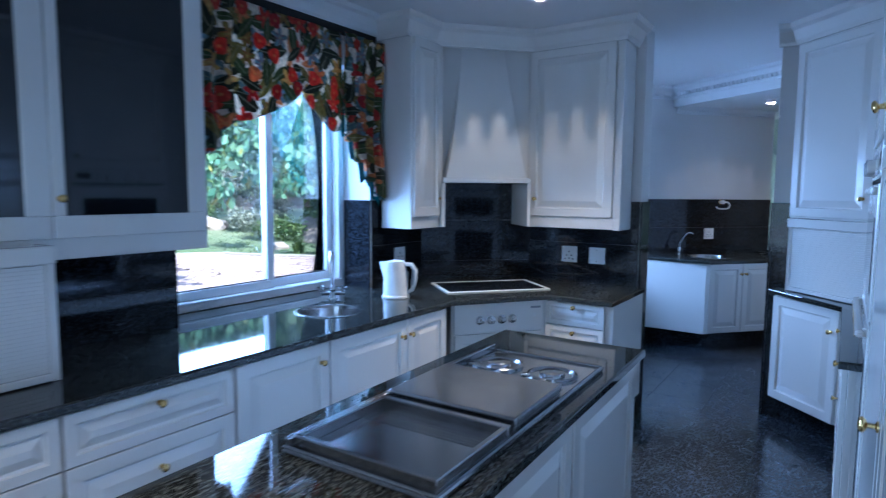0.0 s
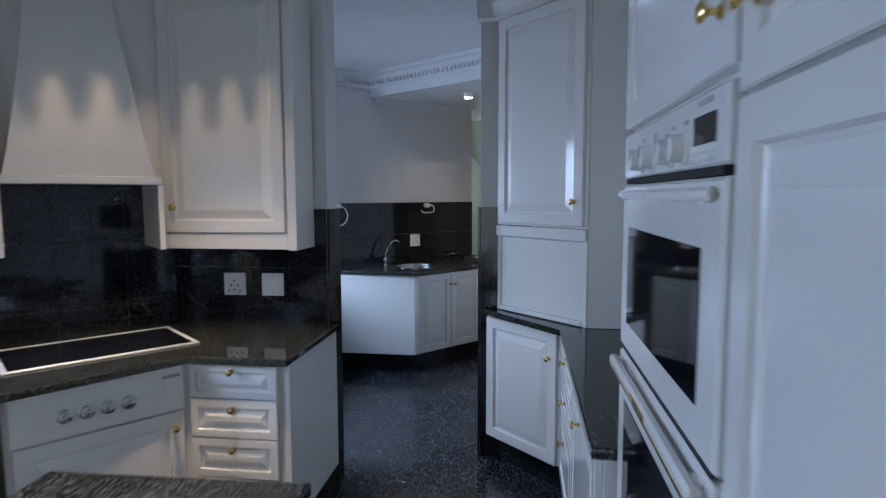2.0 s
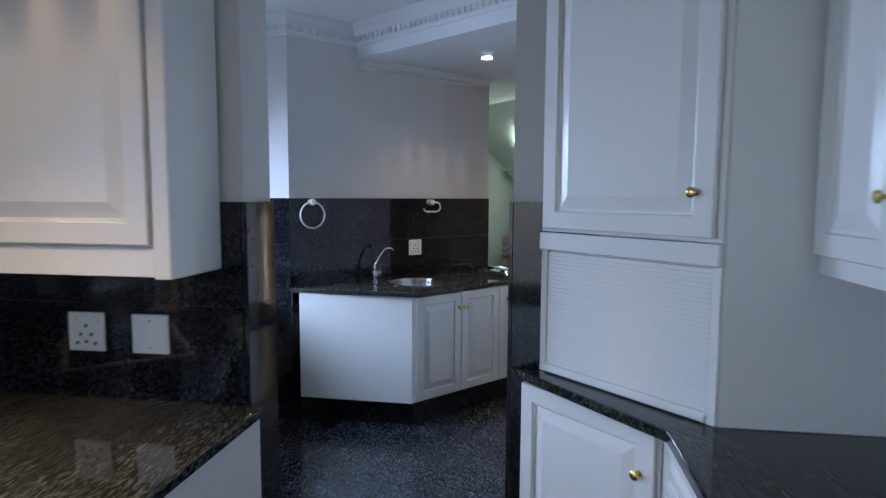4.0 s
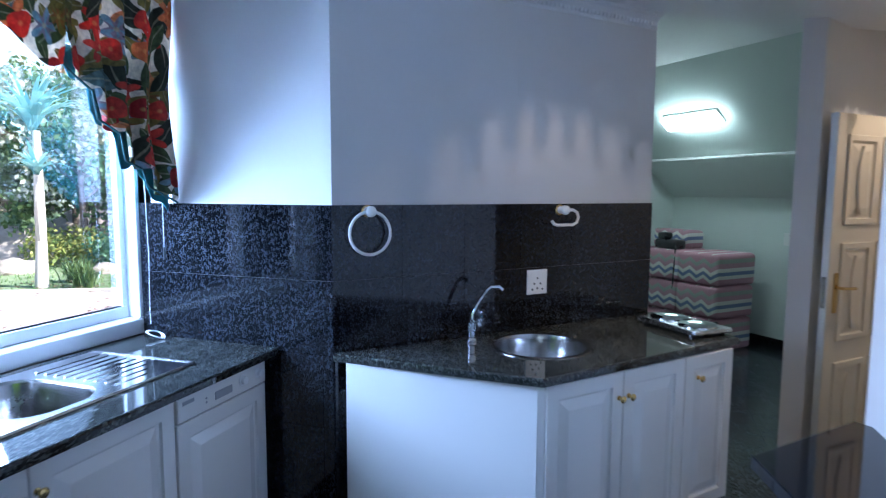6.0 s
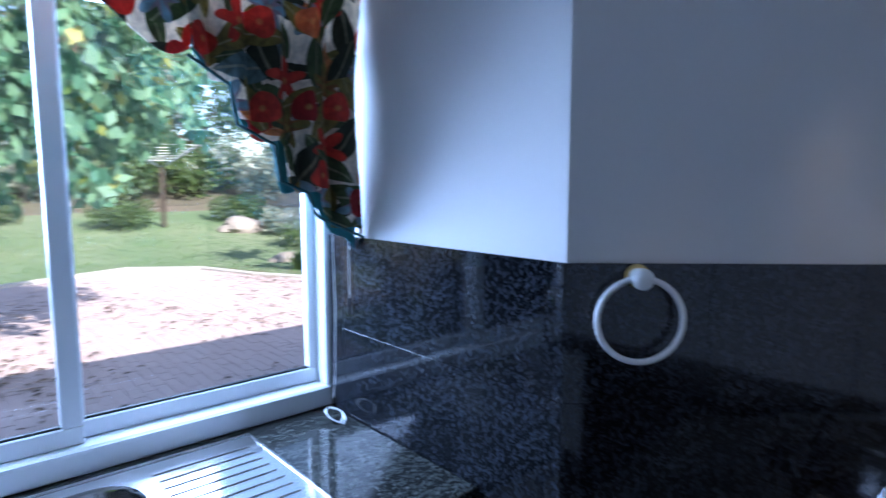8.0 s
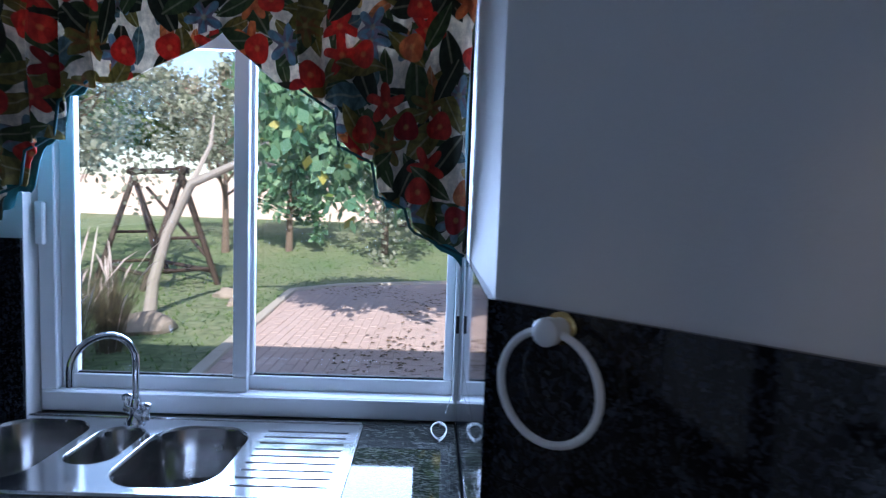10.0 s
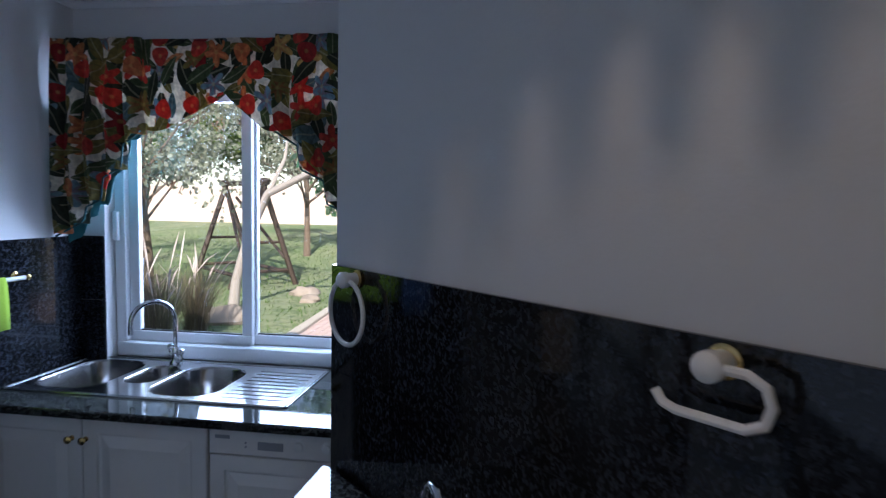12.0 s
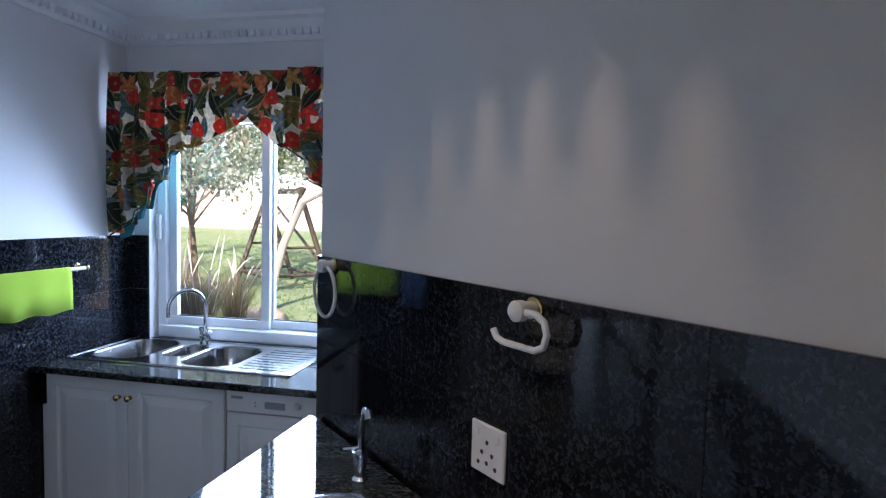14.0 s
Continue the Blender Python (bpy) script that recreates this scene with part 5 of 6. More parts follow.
def downlight(x, y, z, power, spot, label="small recessed ceiling downlight with a glowing bulb", tilt=(0, 0), beam=0.0):
    d = thing("downlight", pose(x, y, z), label, "lamp", "recessed downlights")
    part("trim_ring", lathe([(0.05, -0.001), (0.05, -0.006), (0.036, -0.008), (0.034, -0.001)], 28, None, None, False), PLASTIC, d, "", True)
    part("bulb", lathe([(0.034, -0.0015), (0.02, -0.003), (0.003, -0.0035)], 22), LIT, d, "glowing bulb", True)
    # faceted reflector rim: its teeth cut the edge of the beam
    n = 108
    rings = [[(0.036 * math.cos(2 * math.pi * k / n), 0.036 * math.sin(2 * math.pi * k / n), -0.001) for k in range(n)], [(0.036 * math.cos(2 * math.pi * k / n), 0.036 * math.sin(2 * math.pi * k / n), -0.032 if k % 4 < 2 else -0.042) for k in range(n)]]
    part("reflector_rim", loft(rings), PLASTIC, d, "toothed reflector rim")
    lamp("downlight_beam", "SPOT", look((x, y, z - 0.006), (x + tilt[0], y + tilt[1], 0)), power, (1.0, 0.78, 0.55), radius=0.0022, spot=(radians(spot), 0.08))
    if beam:
        lamp("downlight_core", "SPOT", look((x, y, z - 0.042), (x + tilt[0], y + tilt[1], 0)), beam, (1.0, 0.78, 0.55), radius=0.02, spot=(radians(78), 1.0))
    return d


downlight(-1.50, 3.26, CZ, KIT_DL, 172, beam=KIT_BEAM)
downlight(-0.69, 6.70, SOF, SCU_DL, 172, beam=SCU_BEAM)
downlight(0.85, 8.02, SOF, HALL_DL, 140)
downlight(-0.9, 0.4, CZ, KIT_DL * 0.6, 110, beam=KIT_BEAM * 0.6)

# ---- garden ----
def turf(name, base, var, bump):
    k = Nodes(name)
    v = k.coord()
    a, c = k.noise(v, 0.35, 5), k.noise(v, 9, 5)
    col = k.mix(k.ramp(a, [(0.35, (0, 0, 0)), (0.65, (1, 1, 1))]), base, var)
    col2 = k.mix(k.ramp(c, [(0.4, (0, 0, 0)), (0.7, (1, 1, 1))]), col, tuple(0.55 * q_ for q_ in base))
    k.set(Base_Color=col2, Roughness=0.95)
    k.bump(c, bump, 0.03)
    return k.m


LAWN = turf("lawn", (0.12, 0.19, 0.08), (0.24, 0.26, 0.15), 0.8)
SOIL = turf("garden_soil", (0.13, 0.10, 0.075), (0.10, 0.10, 0.06), 1.0)
BRICK = painted("paving_brick", (0.56, 0.43, 0.39), 0.85, 0.5, 60, 0.22)
KERB = painted("concrete_kerb", (0.50, 0.46, 0.40), 0.85, 0.5, 50, 0.2)
PLASTER = painted("garden_wall_plaster", (0.60, 0.47, 0.41), 0.8, 0.3, 30, 0.1)
BARK = painted("bark", (0.16, 0.12, 0.09), 0.9, 0.9, 25, 0.4)
PALEBARK = painted("pale_bark", (0.36, 0.33, 0.30), 0.9, 0.9, 25, 0.35)
ROCK = painted("garden_rock", (0.34, 0.29, 0.24), 0.85, 0.9, 9, 0.4)


def leafy(name, c1, c2):
    k = Nodes(name)
    g = k.n("NewGeometry")
    k.set(Base_Color=k.mix(g.outputs["Random Per Island"], c1, c2), Roughness=0.55, Subsurface_Weight=0.0)
    tl = k.n("BsdfTranslucent")
    k.l(k.mix(g.outputs["Random Per Island"], c1, c2), tl.inputs["Color"])
    mx = k.n("MixShader")
    mx.inputs[0].default_value = 0.35
    k.l(k.b.outputs[0], mx.inputs[1])
    k.l(tl.outputs[0], mx.inputs[2])
    k.l(mx.outputs[0], k.t.nodes["Material Output"].inputs["Surface"])
    return k.m


LEAF_A = leafy("leaf_bright", (0.05, 0.16, 0.09), (0.19, 0.32, 0.17))
LEAF_B = leafy("leaf_olive", (0.13, 0.16, 0.11), (0.33, 0.35, 0.27))
LEAF_C = leafy("leaf_dark", (0.04, 0.09, 0.03), (0.12, 0.17, 0.05))
LEAF_Y = leafy("leaf_yellow", (0.10, 0.17, 0.04), (0.36, 0.34, 0.08))
ALOE = leafy("aloe_blue_green", (0.18, 0.36, 0.33), (0.32, 0.50, 0.45))
STRAW = leafy("grass_plume", (0.58, 0.48, 0.46), (0.78, 0.70, 0.66))
PURPLE = leafy("purple_grass", (0.09, 0.07, 0.06), (0.21, 0.19, 0.11))


def gz(x, y):
    """Height of the garden ground: level by the house, rising beyond the lawn."""
    r = max(0.0, min(1.0, (-x - 14.0) / 10.0))
    return -0.15 + 0.9 * r * r * (3 - 2 * r)


b = bmesh.new()
xs = [-3.06, -5, -8, -11, -14, -15.5, -17, -18.5, -20, -21.5, -23, -25, -30, -60, -400]
ys = [-400, -60, -30, -20, -12, -6, 0, 6, 12, 20, 30, 60, 400]
gv = [[b.verts.new((x, y, gz(x, y))) for y in ys] for x in xs]
for i in range(len(xs) - 1):
    for j in range(len(ys) - 1):
        b.faces.new((gv[i][j], gv[i][j + 1], gv[i + 1][j + 1], gv[i + 1][j]))
structure("ground", b, LAWN, "green lawn with dry patches rising to a garden wall", "lawn")
PV = [(-3.07, 4.35), (-7.4, 3.95), (-12.0, 3.65), (-12.9, 4.5), (-14.5, 8.4), (-13.6, 9.6), (-12.1, 10.1), (-9.3, 11.6), (-3.07, 14.5)]
paving = structure("pavement", prism(PV, -0.3, -0.128), KERB, "pink brick garden paving with a pale kerb", "paving")
for (x0, y0), (x1, y1) in zip(PV[:-1], PV[1:]):
    d = Vector((x1 - x0, y1 - y0))
    box(0.004, d.length - 0.004, -0.07, 0.07, -0.28, -0.07, 0.01, nb := bmesh.new())
    part("kerb", nb, KERB, paving).matrix_basis = pose(x0, y0, 0, 0, 0, math.degrees(math.atan2(d.y, d.x)))


def inside(x, y, poly):
    c = False
    for (x0, y0), (x1, y1) in zip(poly, poly[1:] + poly[:1]):
        if (y0 > y) != (y1 > y) and x < (x1 - x0) * (y - y0) / (y1 - y0) + x0:
            c = not c
    return c


# herringbone bricks: the nearest as pieces, the rest joined
bk = bpy.data.meshes.new("brick")
bm = box(-0.108, 0.108, -0.053, 0.053, -0.03, 0.0, 0.004)
bm.to_mesh(bk)
bm.free()
bk.materials.append(BRICK)
far_v, far_f, near = [], [], 0
rnd = random.Random(4)
row = 0
y = 3.7
while y < 14.4:
    x = -3.2 - (0.11 if row % 2 else 0)
    while x > -14.6:
        if inside(x, y, PV) and inside(x - 0.12, y, PV) and inside(x + 0.12, y, PV):
            z = -0.118 + rnd.uniform(-0.003, 0.003)
            if near < 300 and x < -6.5 and x > -12 and 4.2 < y < 7.0:
                ob = new("brick", bk)
                ob.parent = paving
                ob.matrix_basis = pose(x, y, z, rnd.uniform(-1, 1), rnd.uniform(-1, 1), rnd.uniform(-1, 1))
                near += 1
            else:
                n0 = len(far_v)
                far_v += [(x + sx * 0.107, y + sy * 0.053, z) for sx, sy in ((-1, -1), (1, -1), (1, 1), (-1, 1))] + [(x + sx * 0.107, y + sy * 0.053, z - 0.03) for sx, sy in ((-1, -1), (1, -1), (1, 1), (-1, 1))]
                far_f += [(n0, n0 + 1, n0 + 2, n0 + 3), (n0, n0 + 4, n0 + 5, n0 + 1), (n0 + 1, n0 + 5, n0 + 6, n0 + 2), (n0 + 2, n0 + 6, n0 + 7, n0 + 3), (n0 + 3, n0 + 7, n0 + 4, n0)]
        x -= 0.222
    y += 0.112
    row += 1
me = bpy.data.meshes.new("bricks")
me.from_pydata(far_v, [], far_f)
me.materials.append(BRICK)
fb = new("bricks", me)
fb.parent = paving
tagged(fb, "pink brick paving", kind="stuff")


def leaves(centres, n, size, seed, flat=0.4):
    """Leaf blades around centre points (x, y, z, radius): folded quads in one mesh."""
    r = random.Random(seed)
    vs, fs = [], []
    for _ in range(n):
        cx, cy, cz, rad = r.choice(centres)
        d = Vector((r.gauss(0, 1), r.gauss(0, 1), r.gauss(0, 0.8)))
        d = d.normalized() * rad * (r.random() ** 0.45)
        p = Vector((cx, cy, cz)) + d
        a = Vector((r.gauss(0, 1), r.gauss(0, 1), r.gauss(0, 1) - flat)).normalized()
        c = a.orthogonal().normalized()
        c = Matrix.Rotation(r.random() * 6.28, 3, a) @ c
        s = size * r.uniform(0.6, 1.3)
        w = s * 0.32
        k = len(vs)
        vs += [p, p + a * s * 0.5 + c * w, p + a * s, p + a * s * 0.5 - c * w]
        fs.append((k, k + 1, k + 2, k + 3))
    m_ = bpy.data.meshes.new("crown")
    m_.from_pydata(vs, [], fs)
    return m_


def tree(x, y, h, spread, mat, n, size, seed, low=0.45, lean=0.0, label="", trunk_r=0.09, hang=0.0):
    r = random.Random(seed)
    t = thing("tree", pose(x, y, gz(x, y) - 0.05), label, "tree", "garden trees")
    top = Vector((lean * h, lean * 0.5 * h, h * 0.62))
    bm = tube([(0, 0, 0), (0.03, 0.02, h * 0.2), top * 0.6, top], [trunk_r * 1.25, trunk_r, trunk_r * 0.8, trunk_r * 0.5], 9)
    cs = []
    for k in range(9):
        a = k * 2.4 + r.random()
        st = top * (0.5 + 0.06 * k)
        out = spread * r.uniform(0.6, 1.0)
        e = st + Vector((math.cos(a) * out, math.sin(a) * out, h * r.uniform(0.10, 0.34) - hang * r.random()))
        mid = (st + e) / 2 + Vector((r.uniform(-0.2, 0.2), r.uniform(-0.2, 0.2), 0.2))
        tube([st, mid, e], [trunk_r * 0.45, trunk_r * 0.28, trunk_r * 0.12], 6, bm)
        for q_ in range(4):
            tw = e + Vector((r.gauss(0, spread * 0.3), r.gauss(0, spread * 0.3), r.uniform(-0.1, 0.3) * spread))
            fork = st.lerp(e, r.uniform(0.45, 0.95))
            tube([fork, (fork + tw) / 2 + Vector((0, 0, 0.08)), tw], [trunk_r * 0.22, trunk_r * 0.14, trunk_r * 0.06], 5, bm)
            cs.append((*tw, spread * 0.2))
        for q_ in range(3):
            c = e + Vector((r.gauss(0, spread * 0.28), r.gauss(0, spread * 0.28), r.gauss(0, h * 0.07)))
            cs.append((*c, spread * r.uniform(0.22, 0.40)))
            if hang:
                cs.append((c.x, c.y, c.z - hang * r.random(), spread * 0.2))
    part("trunk", bm, BARK, t, "", True)
    m_ = leaves(cs, n, size, seed)
    m_.materials.append(mat)
    cr = new("crown", m_)
    cr.parent = t
    return t


tree(-17.2, 0.55, 4.6, 1.6, LEAF_B, 3600, 0.13, 1, label="small garden tree with grey-green leaves and a dark trunk")
tree(-17.6, 2.2, 3.6, 1.0, LEAF_A, 2600, 0.20, 2, label="slim garden tree with large bright green leaves", hang=0.9)
tree(-17.6, 4.9, 4.6, 1.9, LEAF_B, 5000, 0.17, 3, label="far garden tree with grey-green leaves on the lawn", hang=1.0)
tree(-10.2, 0.2, 4.3, 1.4, LEAF_B, 3200, 0.10, 4, lean=0.15, label="twisted garden tree with small grey leaves", trunk_r=0.06)
tree(-12.5, -1.5, 4.6, 1.8, LEAF_B, 3800, 0.11, 5, lean=-0.1, label="branching garden tree with dry grey leaves", trunk_r=0.07)
tree(-8.8, -0.6, 3.6, 1.1, LEAF_A, 700, 0.16, 14, label="slender garden tree with fresh green leaves", trunk_r=0.04)
tree(-14.6, 16.0, 4.6, 1.9, LEAF_B, 4200, 0.14, 6, label="shady garden tree with grey-green leaves")
tree(-10.8, 10.2 + 5.5, 3.4, 1.5, LEAF_A, 4800, 0.13, 7, label="garden shrub tree with bright green leaves")
bt = tree(-27, -10, 6.5, 3.2, LEAF_C, 7000, 0.30, 8, label="tall dark garden tree behind the wall")
bt2 = tree(-29, -4, 7.5, 3.4, LEAF_B, 7000, 0.30, 9, label="tall grey-green garden tree behind the wall")
for k, (x, y, s_) in enumerate(((-30, 3, 0), (-27, 9, 1), (-29, 15, 0), (-27, 21, 1), (-25, 27, 0), (-21, 31, 1), (-31, -17, 1), (-29, -25, 0), (-17, 26, 0), (-14, 30, 1), (-34, 12, 1), (-36, -1, 0))):
    copy_thing((bt, bt2)[s_], pose(x, y, 0.6, 0, 0, 73 * k))

tree(-15.6, 17.2, 5.2, 2.3, LEAF_C, 7000, 0.17, 22, label="dense leafy garden tree among rocks", hang=1.2)
tree(-17.5, 18.2, 5.6, 2.4, LEAF_C, 7000, 0.18, 23, label="dense dark green garden tree behind rocks", hang=1.4)
tree(-12.0, 18.0, 4.4, 2.2, LEAF_C, 7000, 0.17, 24, label="dense dark green garden tree", hang=1.4)
for k, (x, y) in enumerate(((-23.5, 5.5), (-24.5, 8.2), (-23.8, 10.6), (-24.6, 13.0), (-23.6, 15.4), (-24.2, 18.0), (-23, 21), (-21, 23.5))):
    m_ = leaves([(1.1 * math.cos(a), 1.3 * math.sin(a), 1.0 + 0.4 * (a % 3), 0.9) for a in range(8)], 2600, 0.2, 120 + k)
    m_.materials.append((LEAF_C, LEAF_B, LEAF_C)[k % 3])
    placed(new("hedge_shrub", m_), pose(x, y, gz(x, y) + 0.2), "tall dark hedge shrub on the bank", "shrub", "planting")

# boundary wall and planted bank
structure("garden_wall", box(-24.3, -24.05, -30, 4.2, 0.3, 2.25, 0.02), PLASTER, "sunlit pale pink plastered garden wall", "wall")
b = bmesh.new()
bmesh.ops.create_grid(b, x_segments=30, y_segments=14, size=1)
for v in b.verts:
    u, w = v.co.x, v.co.y
    v.co = Vector((-22.2 - 3.2 * (w + 1), 5.0 + 14 * (u + 1), 0.45 + 1.15 * (w + 1) ** 0.7 + 0.22 * noise.noise(Vector((u * 9, w * 5, 0)))))
structure("bank", b, SOIL, "dark planted stony bank beyond the lawn", "bank")


def rock(x, y, z, s, seed):
    b = bmesh.new()
    bmesh.ops.create_icosphere(b, subdivisions=3, radius=1)
    for v in b.verts:
        n_ = noise.noise(v.co * 1.3 + Vector((seed, 0, 0))) * 0.35 + noise.noise(v.co * 3.5 + Vector((0, seed, 0))) * 0.12
        v.co = v.co * (1 + n_)
        v.co.z *= 0.6
    ob = part("rock", b, ROCK, None, "", True)
    return placed(ob, pose(x, y, z, 0, 0, seed * 40) @ Matrix.Diagonal((s, s * 0.8, s * 0.75, 1)), "weathered brown garden rock", "rock", "garden rocks")


for k, (x, y, s_) in enumerate(((-12.9, 12.9, 0.5), (-14.6, 14.2, 0.8), (-11.2, 13.6, 0.35), (-16.5, 15.6, 1.0), (-9.9, 13.0, 0.3), (-13.8, 11.6, 0.35), (-18.5, 12.5, 0.7), (-8.9, 1.2, 0.3), (-10.6, 3.1, 0.22), (-9.2, 0.2, 0.4), (-8.6, 2.55, 0.42), (-11.3, 2.75, 0.3), (-18, 19, 1.3), (-12.2, 16.2, 0.6))):
    rock(x, y, gz(x, y) + 0.12 * s_, s_, k + 1)


def blades(name, x, y, n, length, width, spread, mat, label, category, seed, droop=0.5, parent=None, z=None, rise=1.0, ws=(1, 1, 0.8, 0.45, 0.05)):
    """A tuft of arching blades from one root."""
    r = random.Random(seed)
    b = bmesh.new()
    for _ in range(n):
        a, L = r.random() * 6.283, length * r.uniform(0.6, 1.1)
        out = spread * r.uniform(0.2, 1.0)
        d = Vector((math.cos(a), math.sin(a), 0))
        s = Vector((-d.y, d.x, 0)) * width
        p0 = Vector((r.gauss(0, 0.06), r.gauss(0, 0.06), 0)) if parent is None else Vector((0, 0, 0))
        pts = [p0 + d * out * L * t_ ** 1.4 + Vector((0, 0, rise * L * (t_ - droop * t_ ** 2.6 * out))) for t_ in (0, 0.3, 0.6, 0.85, 1.0)]
        prev = None
        for p, w in zip(pts, ws):
            cur = (b.verts.new(p - s * w), b.verts.new(p + s * w))
            if prev:
                b.faces.new((prev[0], prev[1], cur[1], cur[0]))
            prev = cur
    if parent is not None:
        ob = part(name, b, mat, parent)
        ob.location.z = z
        return ob
    ob = part(name, b, mat)
    return placed(ob, pose(x, y, gz(x, y)), label, category, "planting")


for k, (x, y) in enumerate(((-6.6, 2.75), (-7.0, 2.2), (-6.3, 2.2), (-7.5, 2.7))):
    blades("fountain_grass", x, y, 520, 1.2, 0.0028, 0.65, PURPLE, "tuft of purple fountain grass outside the window", "grass", 20 + k)
    blades("grass_plumes", x, y, 14, 1.5, 0.013, 0.6, STRAW, "pale feathery plumes of fountain grass", "grass", 40 + k, 0.55, None, None, 1.0, (0.12, 0.12, 0.2, 1.0, 0.15))
for k, (x, y) in enumerate(((-10.6, 12.4), (-9.9, 12.0), (-11.6, 11.4), (-12.4, 11.2), (-9.0, 12.7), (-8.0, 13.6), (-7.0, 13.6))):
    blades("strap_leaf_plant", x, y, 150, 0.6, 0.012, 0.9, LEAF_C, "dark green strap-leaved plant by the kerb", "plant", 60 + k, 0.7)
for k, (x, y, mt) in enumerate(((-13.0, 14.2, LEAF_Y), (-11.8, 14.8, LEAF_A), (-9.6, 14.6, LEAF_B), (-15.5, 13.2, LEAF_C), (-8.3, 15.2, LEAF_A), (-17.5, 13.6, LEAF_B), (-19.5, 9.5, LEAF_C), (-20.0, 13.0, LEAF_C), (-20.5, 17, LEAF_B), (-21, 6.5, LEAF_C))):
    m_ = leaves([(0.5 * math.cos(a), 0.5 * math.sin(a), 0.45, 0.45) for a in range(6)], 1500, 0.11, 80 + k)
    m_.materials.append(mt)
    placed(new("shrub", m_), pose(x, y, gz(x, y)), "leafy garden shrub among rocks", "shrub", "planting")


def aloe(x, y, h, seed):
    r = random.Random(seed)
    t = thing("tree_aloe", pose(x, y, gz(x, y)), "tree aloe with blue-green rosettes on a pale trunk", "plant", "planting")
    part("trunk", tube([(0, 0, 0), (0.05, 0.02, h * 0.45), (0.02, 0.05, h)], [0.11, 0.075, 0.06], 9), KERB, t, "", True)
    blades("rosette", 0, 0, 60, 1.35, 0.06, 1.1, ALOE, "", "", seed, 0.62, t, h, 0.85, (1, 0.9, 0.65, 0.35, 0.04))
    part("branch", tube([(0.02, 0.01, h * 0.3), (0.35, -0.25, h * 0.5), (0.5, -0.35, h * 0.72)], [0.07, 0.055, 0.045], 8), KERB, t, "", True)
    rs = blades("rosette", 0, 0, 40, 0.8, 0.04, 1.0, ALOE, "", "", seed + 1, 0.75, t, h * 0.72, 0.75)
    rs.location.x, rs.location.y = 0.5, -0.35
    return t


aloe(-10.6, 11.75, 2.7, 5)
aloe(-12.9, 15.6, 2.3, 9)

# timber swing frame
sf = thing("swing_frame", pose(-12.13, 1.52, -0.15, 0, 0, 139.3), "dark timber A-frame garden swing", "swing")
for yy in (0.0, 2.1):
    for sx in (-1, 1):
        part("leg", tube([(sx * 0.73, yy, 0), (sx * -0.06, yy, 2.3)], 0.06, 6), WOOD, sf)
    part("rung", tube([(-0.60, yy + 0.05, 0.33), (0.60, yy + 0.05, 0.33)], 0.04, 6), WOOD, sf)
    part("rung", tube([(-0.40, yy + 0.05, 0.95), (0.40, yy + 0.05, 0.95)], 0.035, 6), WOOD, sf)
part("top_beam", tube([(0, -0.25, 2.22), (0, 2.35, 2.22)], 0.06, 8), WOOD, sf)
for sx in (-1, 1):
    part("ground_beam", tube([(sx * 0.62, 0.0, 0.28), (sx * 0.62, 2.1, 0.28)], 0.045, 6), WOOD, sf)
part("brace", tube([(-0.48, 0.0, 0.6), (-0.1, 1.7, 1.9)], 0.035, 6), WOOD, sf)
part("brace", tube([(0.48, 0.0, 0.6), (0.1, 1.7, 1.9)], 0.035, 6), WOOD, sf)
# leaning tree overgrown with a vine that hangs over the paving
vt = thing("vine_tree", pose(-9.55, 2.15, -0.2), "leaning pale-barked garden tree hung with a broad-leaved green vine", "tree", "garden trees")
bm = tube([(0, 0, 0), (0.0, 0.06, 0.55), (-0.05, 0.24, 1.25), (0.0, 0.62, 2.0), (0.3, 1.5, 2.35), (0.8, 2.5, 2.95), (1.4, 3.8, 3.3)], [0.10, 0.08, 0.07, 0.065, 0.055, 0.045, 0.03], 9)
for p, e, f in (((0.0, 0.62, 2.0), (-0.5, 0.7, 2.6), (-0.9, 0.6, 3.1)), ((0.3, 1.5, 2.35), (0.1, 2.2, 2.2), (0.4, 2.9, 1.9)), ((0.8, 2.5, 2.95), (1.6, 3.0, 3.3), (2.3, 3.1, 3.4)), ((0.8, 2.5, 2.95), (0.4, 3.6, 3.1), (0.2, 4.8, 3.0))):
    tube([p, e, f], [0.045, 0.03, 0.015], 6, bm)
part("trunk", bm, PALEBARK, vt, "pale leaning trunk", True)
r = random.Random(77)
cs = []
for k in range(62):
    a = r.random() * 6.283
    q_ = r.random() ** 0.5
    cx, cy = 1.5 + 1.15 * q_ * math.cos(a), 3.75 + 1.75 * q_ * math.sin(a)
    top, low = 3.5 + 0.7 * (1 - q_ * q_), 1.45 + 0.75 * r.random() + 0.5 * q_
    n_ = 5
    for j in range(n_):
        cs.append((cx + r.gauss(0, 0.08), cy + r.gauss(0, 0.08), low + (top - low) * (j + r.random()) / n_, 0.27))
for nm, mt, n_, sd in (("vine_leaves", LEAF_A, 6400, 78), ("young_leaves", LEAF_Y, 420, 79)):
    m_ = leaves(cs, n_, 0.17, sd, 1.2)
    m_.materials.append(mt)
    ob = new(nm, m_)
    ob.parent = vt
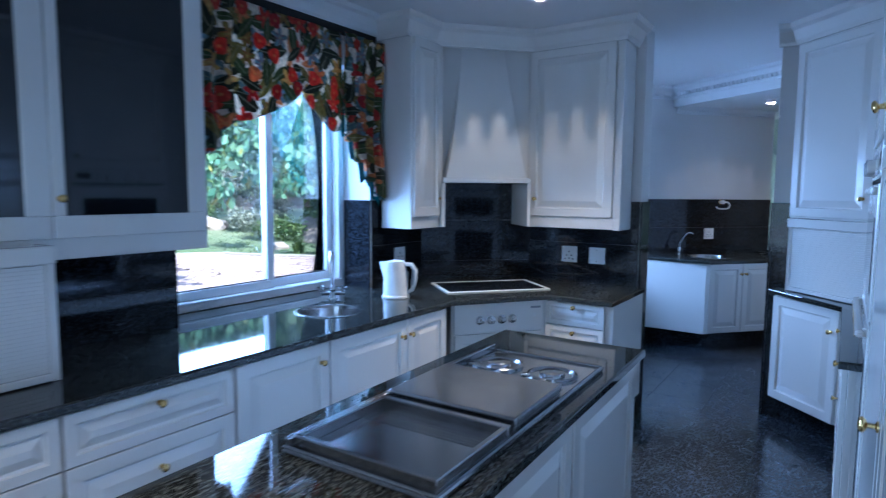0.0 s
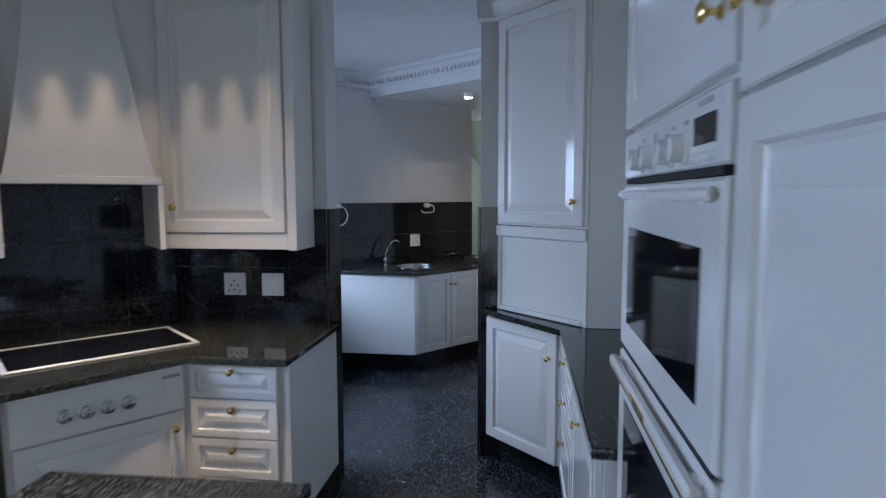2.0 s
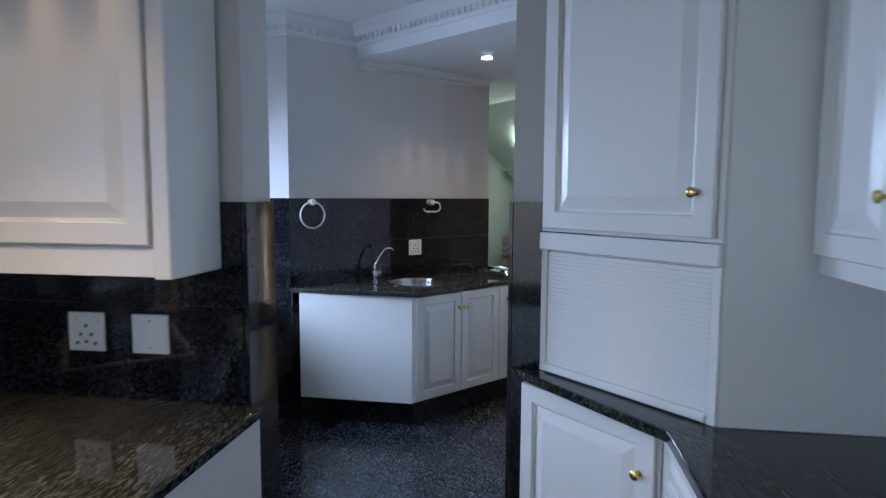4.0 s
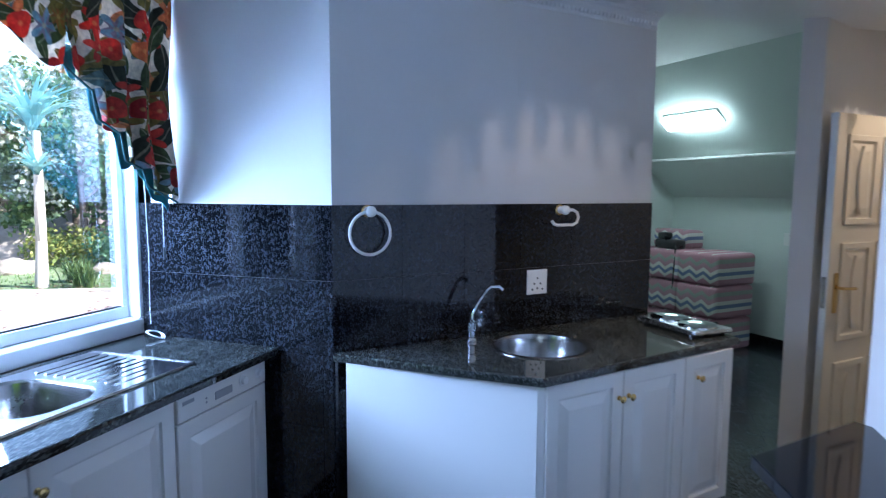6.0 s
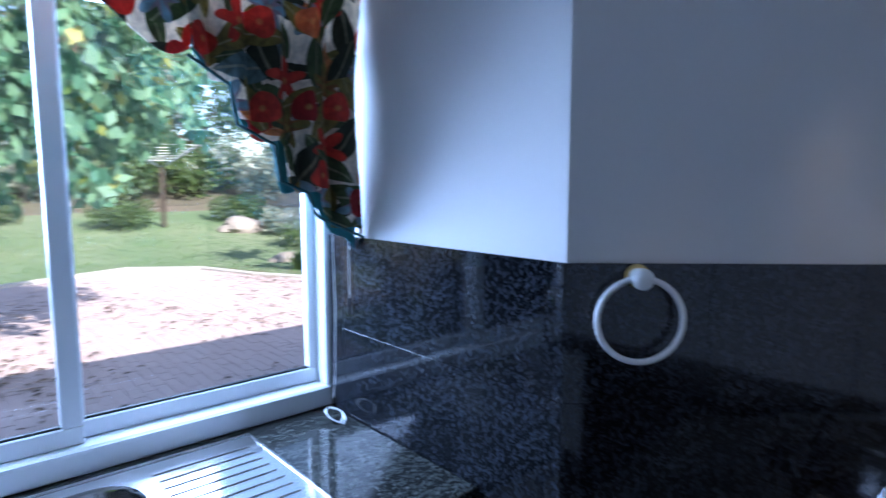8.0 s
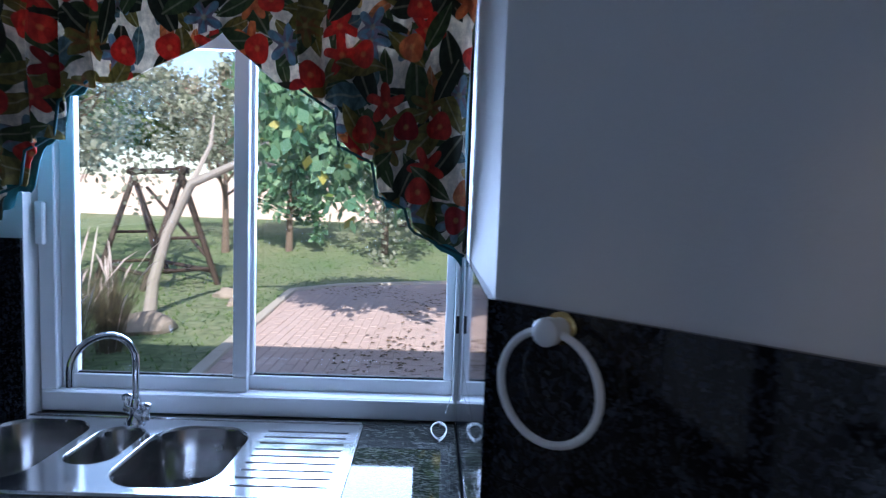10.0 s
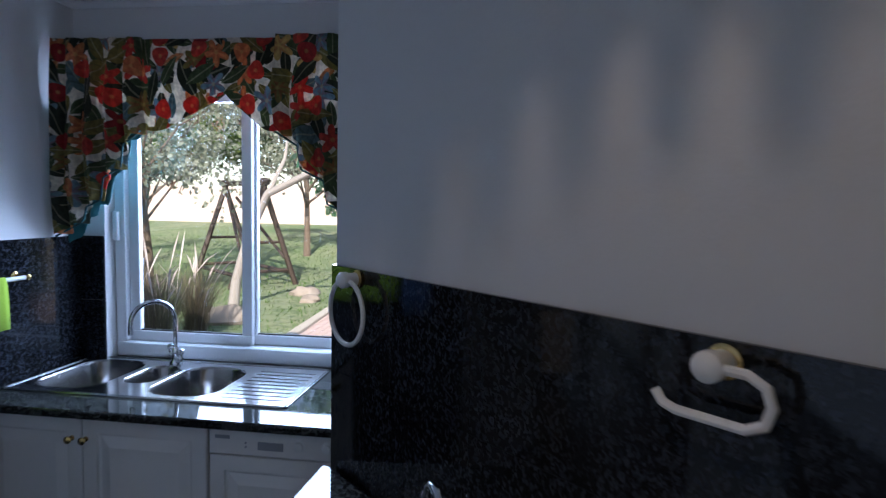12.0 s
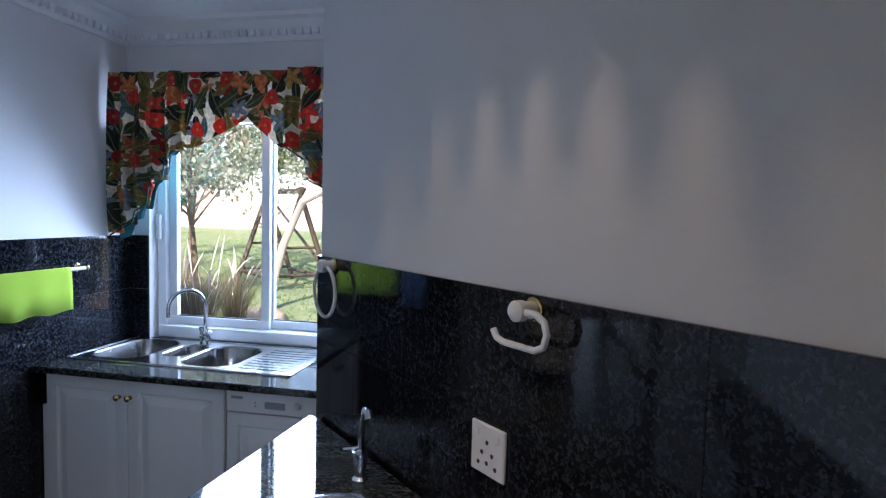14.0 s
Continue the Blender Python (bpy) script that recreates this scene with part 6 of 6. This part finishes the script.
# rotary clothes line
wl = thing("rotary_clothes_line", pose(-19.5, 10.6, gz(-19.5, 10.6)), "rotary clothes line with a wooden post and thin lines", "clothes line")
part("post", tube([(0, 0, 0), (0, 0, 1.75)], 0.07, 8), WOOD, wl)
for k in range(4):
    a = k * math.pi / 2 + 0.6
    part("arm", tube([(0, 0, 1.72), (1.35 * math.cos(a), 1.35 * math.sin(a), 2.35)], 0.018, 6), STEEL, wl)
for q_ in range(6):
    f_ = 0.35 + q_ * 0.13
    pts = [(1.35 * f_ * math.cos(k * math.pi / 2 + 0.6), 1.35 * f_ * math.sin(k * math.pi / 2 + 0.6), 1.72 + 0.63 * f_) for k in range(4)]
    part("line", tube(pts, 0.006, 4, None, True), PLASTIC, wl)
# fallen leaves on the paving and the near lawn
r = random.Random(31)
vs, fs = [], []
drifts = [(r.uniform(-13, -5), r.uniform(4.5, 12)) for _ in range(26)]
while len(fs) < 1500:
    cx, cy = r.choice(drifts)
    x, y = r.gauss(cx, 0.55), r.gauss(cy, 0.35)
    z = (-0.105 if inside(x, y, PV) else gz(x, y) + 0.05) + r.uniform(0, 0.012)
    a, s_ = r.random() * 6.28, r.uniform(0.02, 0.05)
    c_, n_ = math.cos(a) * s_, math.sin(a) * s_
    k = len(vs)
    vs += [(x - c_, y - n_, z), (x + 0.5 * n_, y - 0.5 * c_, z + r.uniform(0, 0.02)), (x + c_, y + n_, z), (x - 0.5 * n_, y + 0.5 * c_, z + r.uniform(0, 0.02))]
    fs.append((k, k + 1, k + 2, k + 3))
me = bpy.data.meshes.new("fallen_leaves")
me.from_pydata(vs, [], fs)
me.materials.append(leafy("dry_leaf", (0.10, 0.07, 0.05), (0.22, 0.15, 0.09)))
tagged(new("fallen_leaves", me), "brown fallen leaves scattered over the brick paving", "leaves", "", "stuff")
# short turf blades on the lawn
r = random.Random(9)
vs, fs = [], []
while len(vs) < 42000:
    x, y = r.uniform(-20, -4), r.uniform(-6, 14)
    if inside(x, y, PV):
        continue
    z, a, h_ = gz(x, y), r.random() * 6.28, r.uniform(0.03, 0.075)
    k = len(vs)
    w = 0.012
    vs += [(x - w * math.cos(a), y - w * math.sin(a), z), (x + w * math.cos(a), y + w * math.sin(a), z), (x + r.gauss(0, 0.03), y + r.gauss(0, 0.03), z + h_)]
    fs.append((k, k + 1, k + 2))
me = bpy.data.meshes.new("grass")
me.from_pydata(vs, [], fs)
me.materials.append(leafy("grass_blade", (0.06, 0.15, 0.03), (0.16, 0.24, 0.07)))
tagged(new("grass", me), "short green lawn grass", "grass", "", "stuff")
# outer face of the house roof edge above the windows
structure("eaves", box(-3.75, -3.062, -3, 14, 2.5, 2.6), PLASTER, "plastered eaves above the windows", "eaves")

# ---- tiles, last ----
hosts = {o.name: o for o in bpy.data.objects if o.name.startswith("wall_")}
for me, m, host in TILE_JOBS:
    ob = new("granite_tile", me)
    ob.parent = hosts[host]
    ob.matrix_basis = m
fm = bpy.data.meshes.new("floor_tile")
bm = box(0.001, 0.399, 0.001, 0.399, -0.012, 0.0, 0.001)
bm.to_mesh(fm)
bm.free()
fm.materials.append(FLOOR)
for i in range(-5, 6):
    for j in range(-3, 29):
        x, y = i * 0.4, j * 0.4
        ob = new("floor_tile", fm)
        ob.parent = floor
        ob.location = (x - 0.8, y, 0)
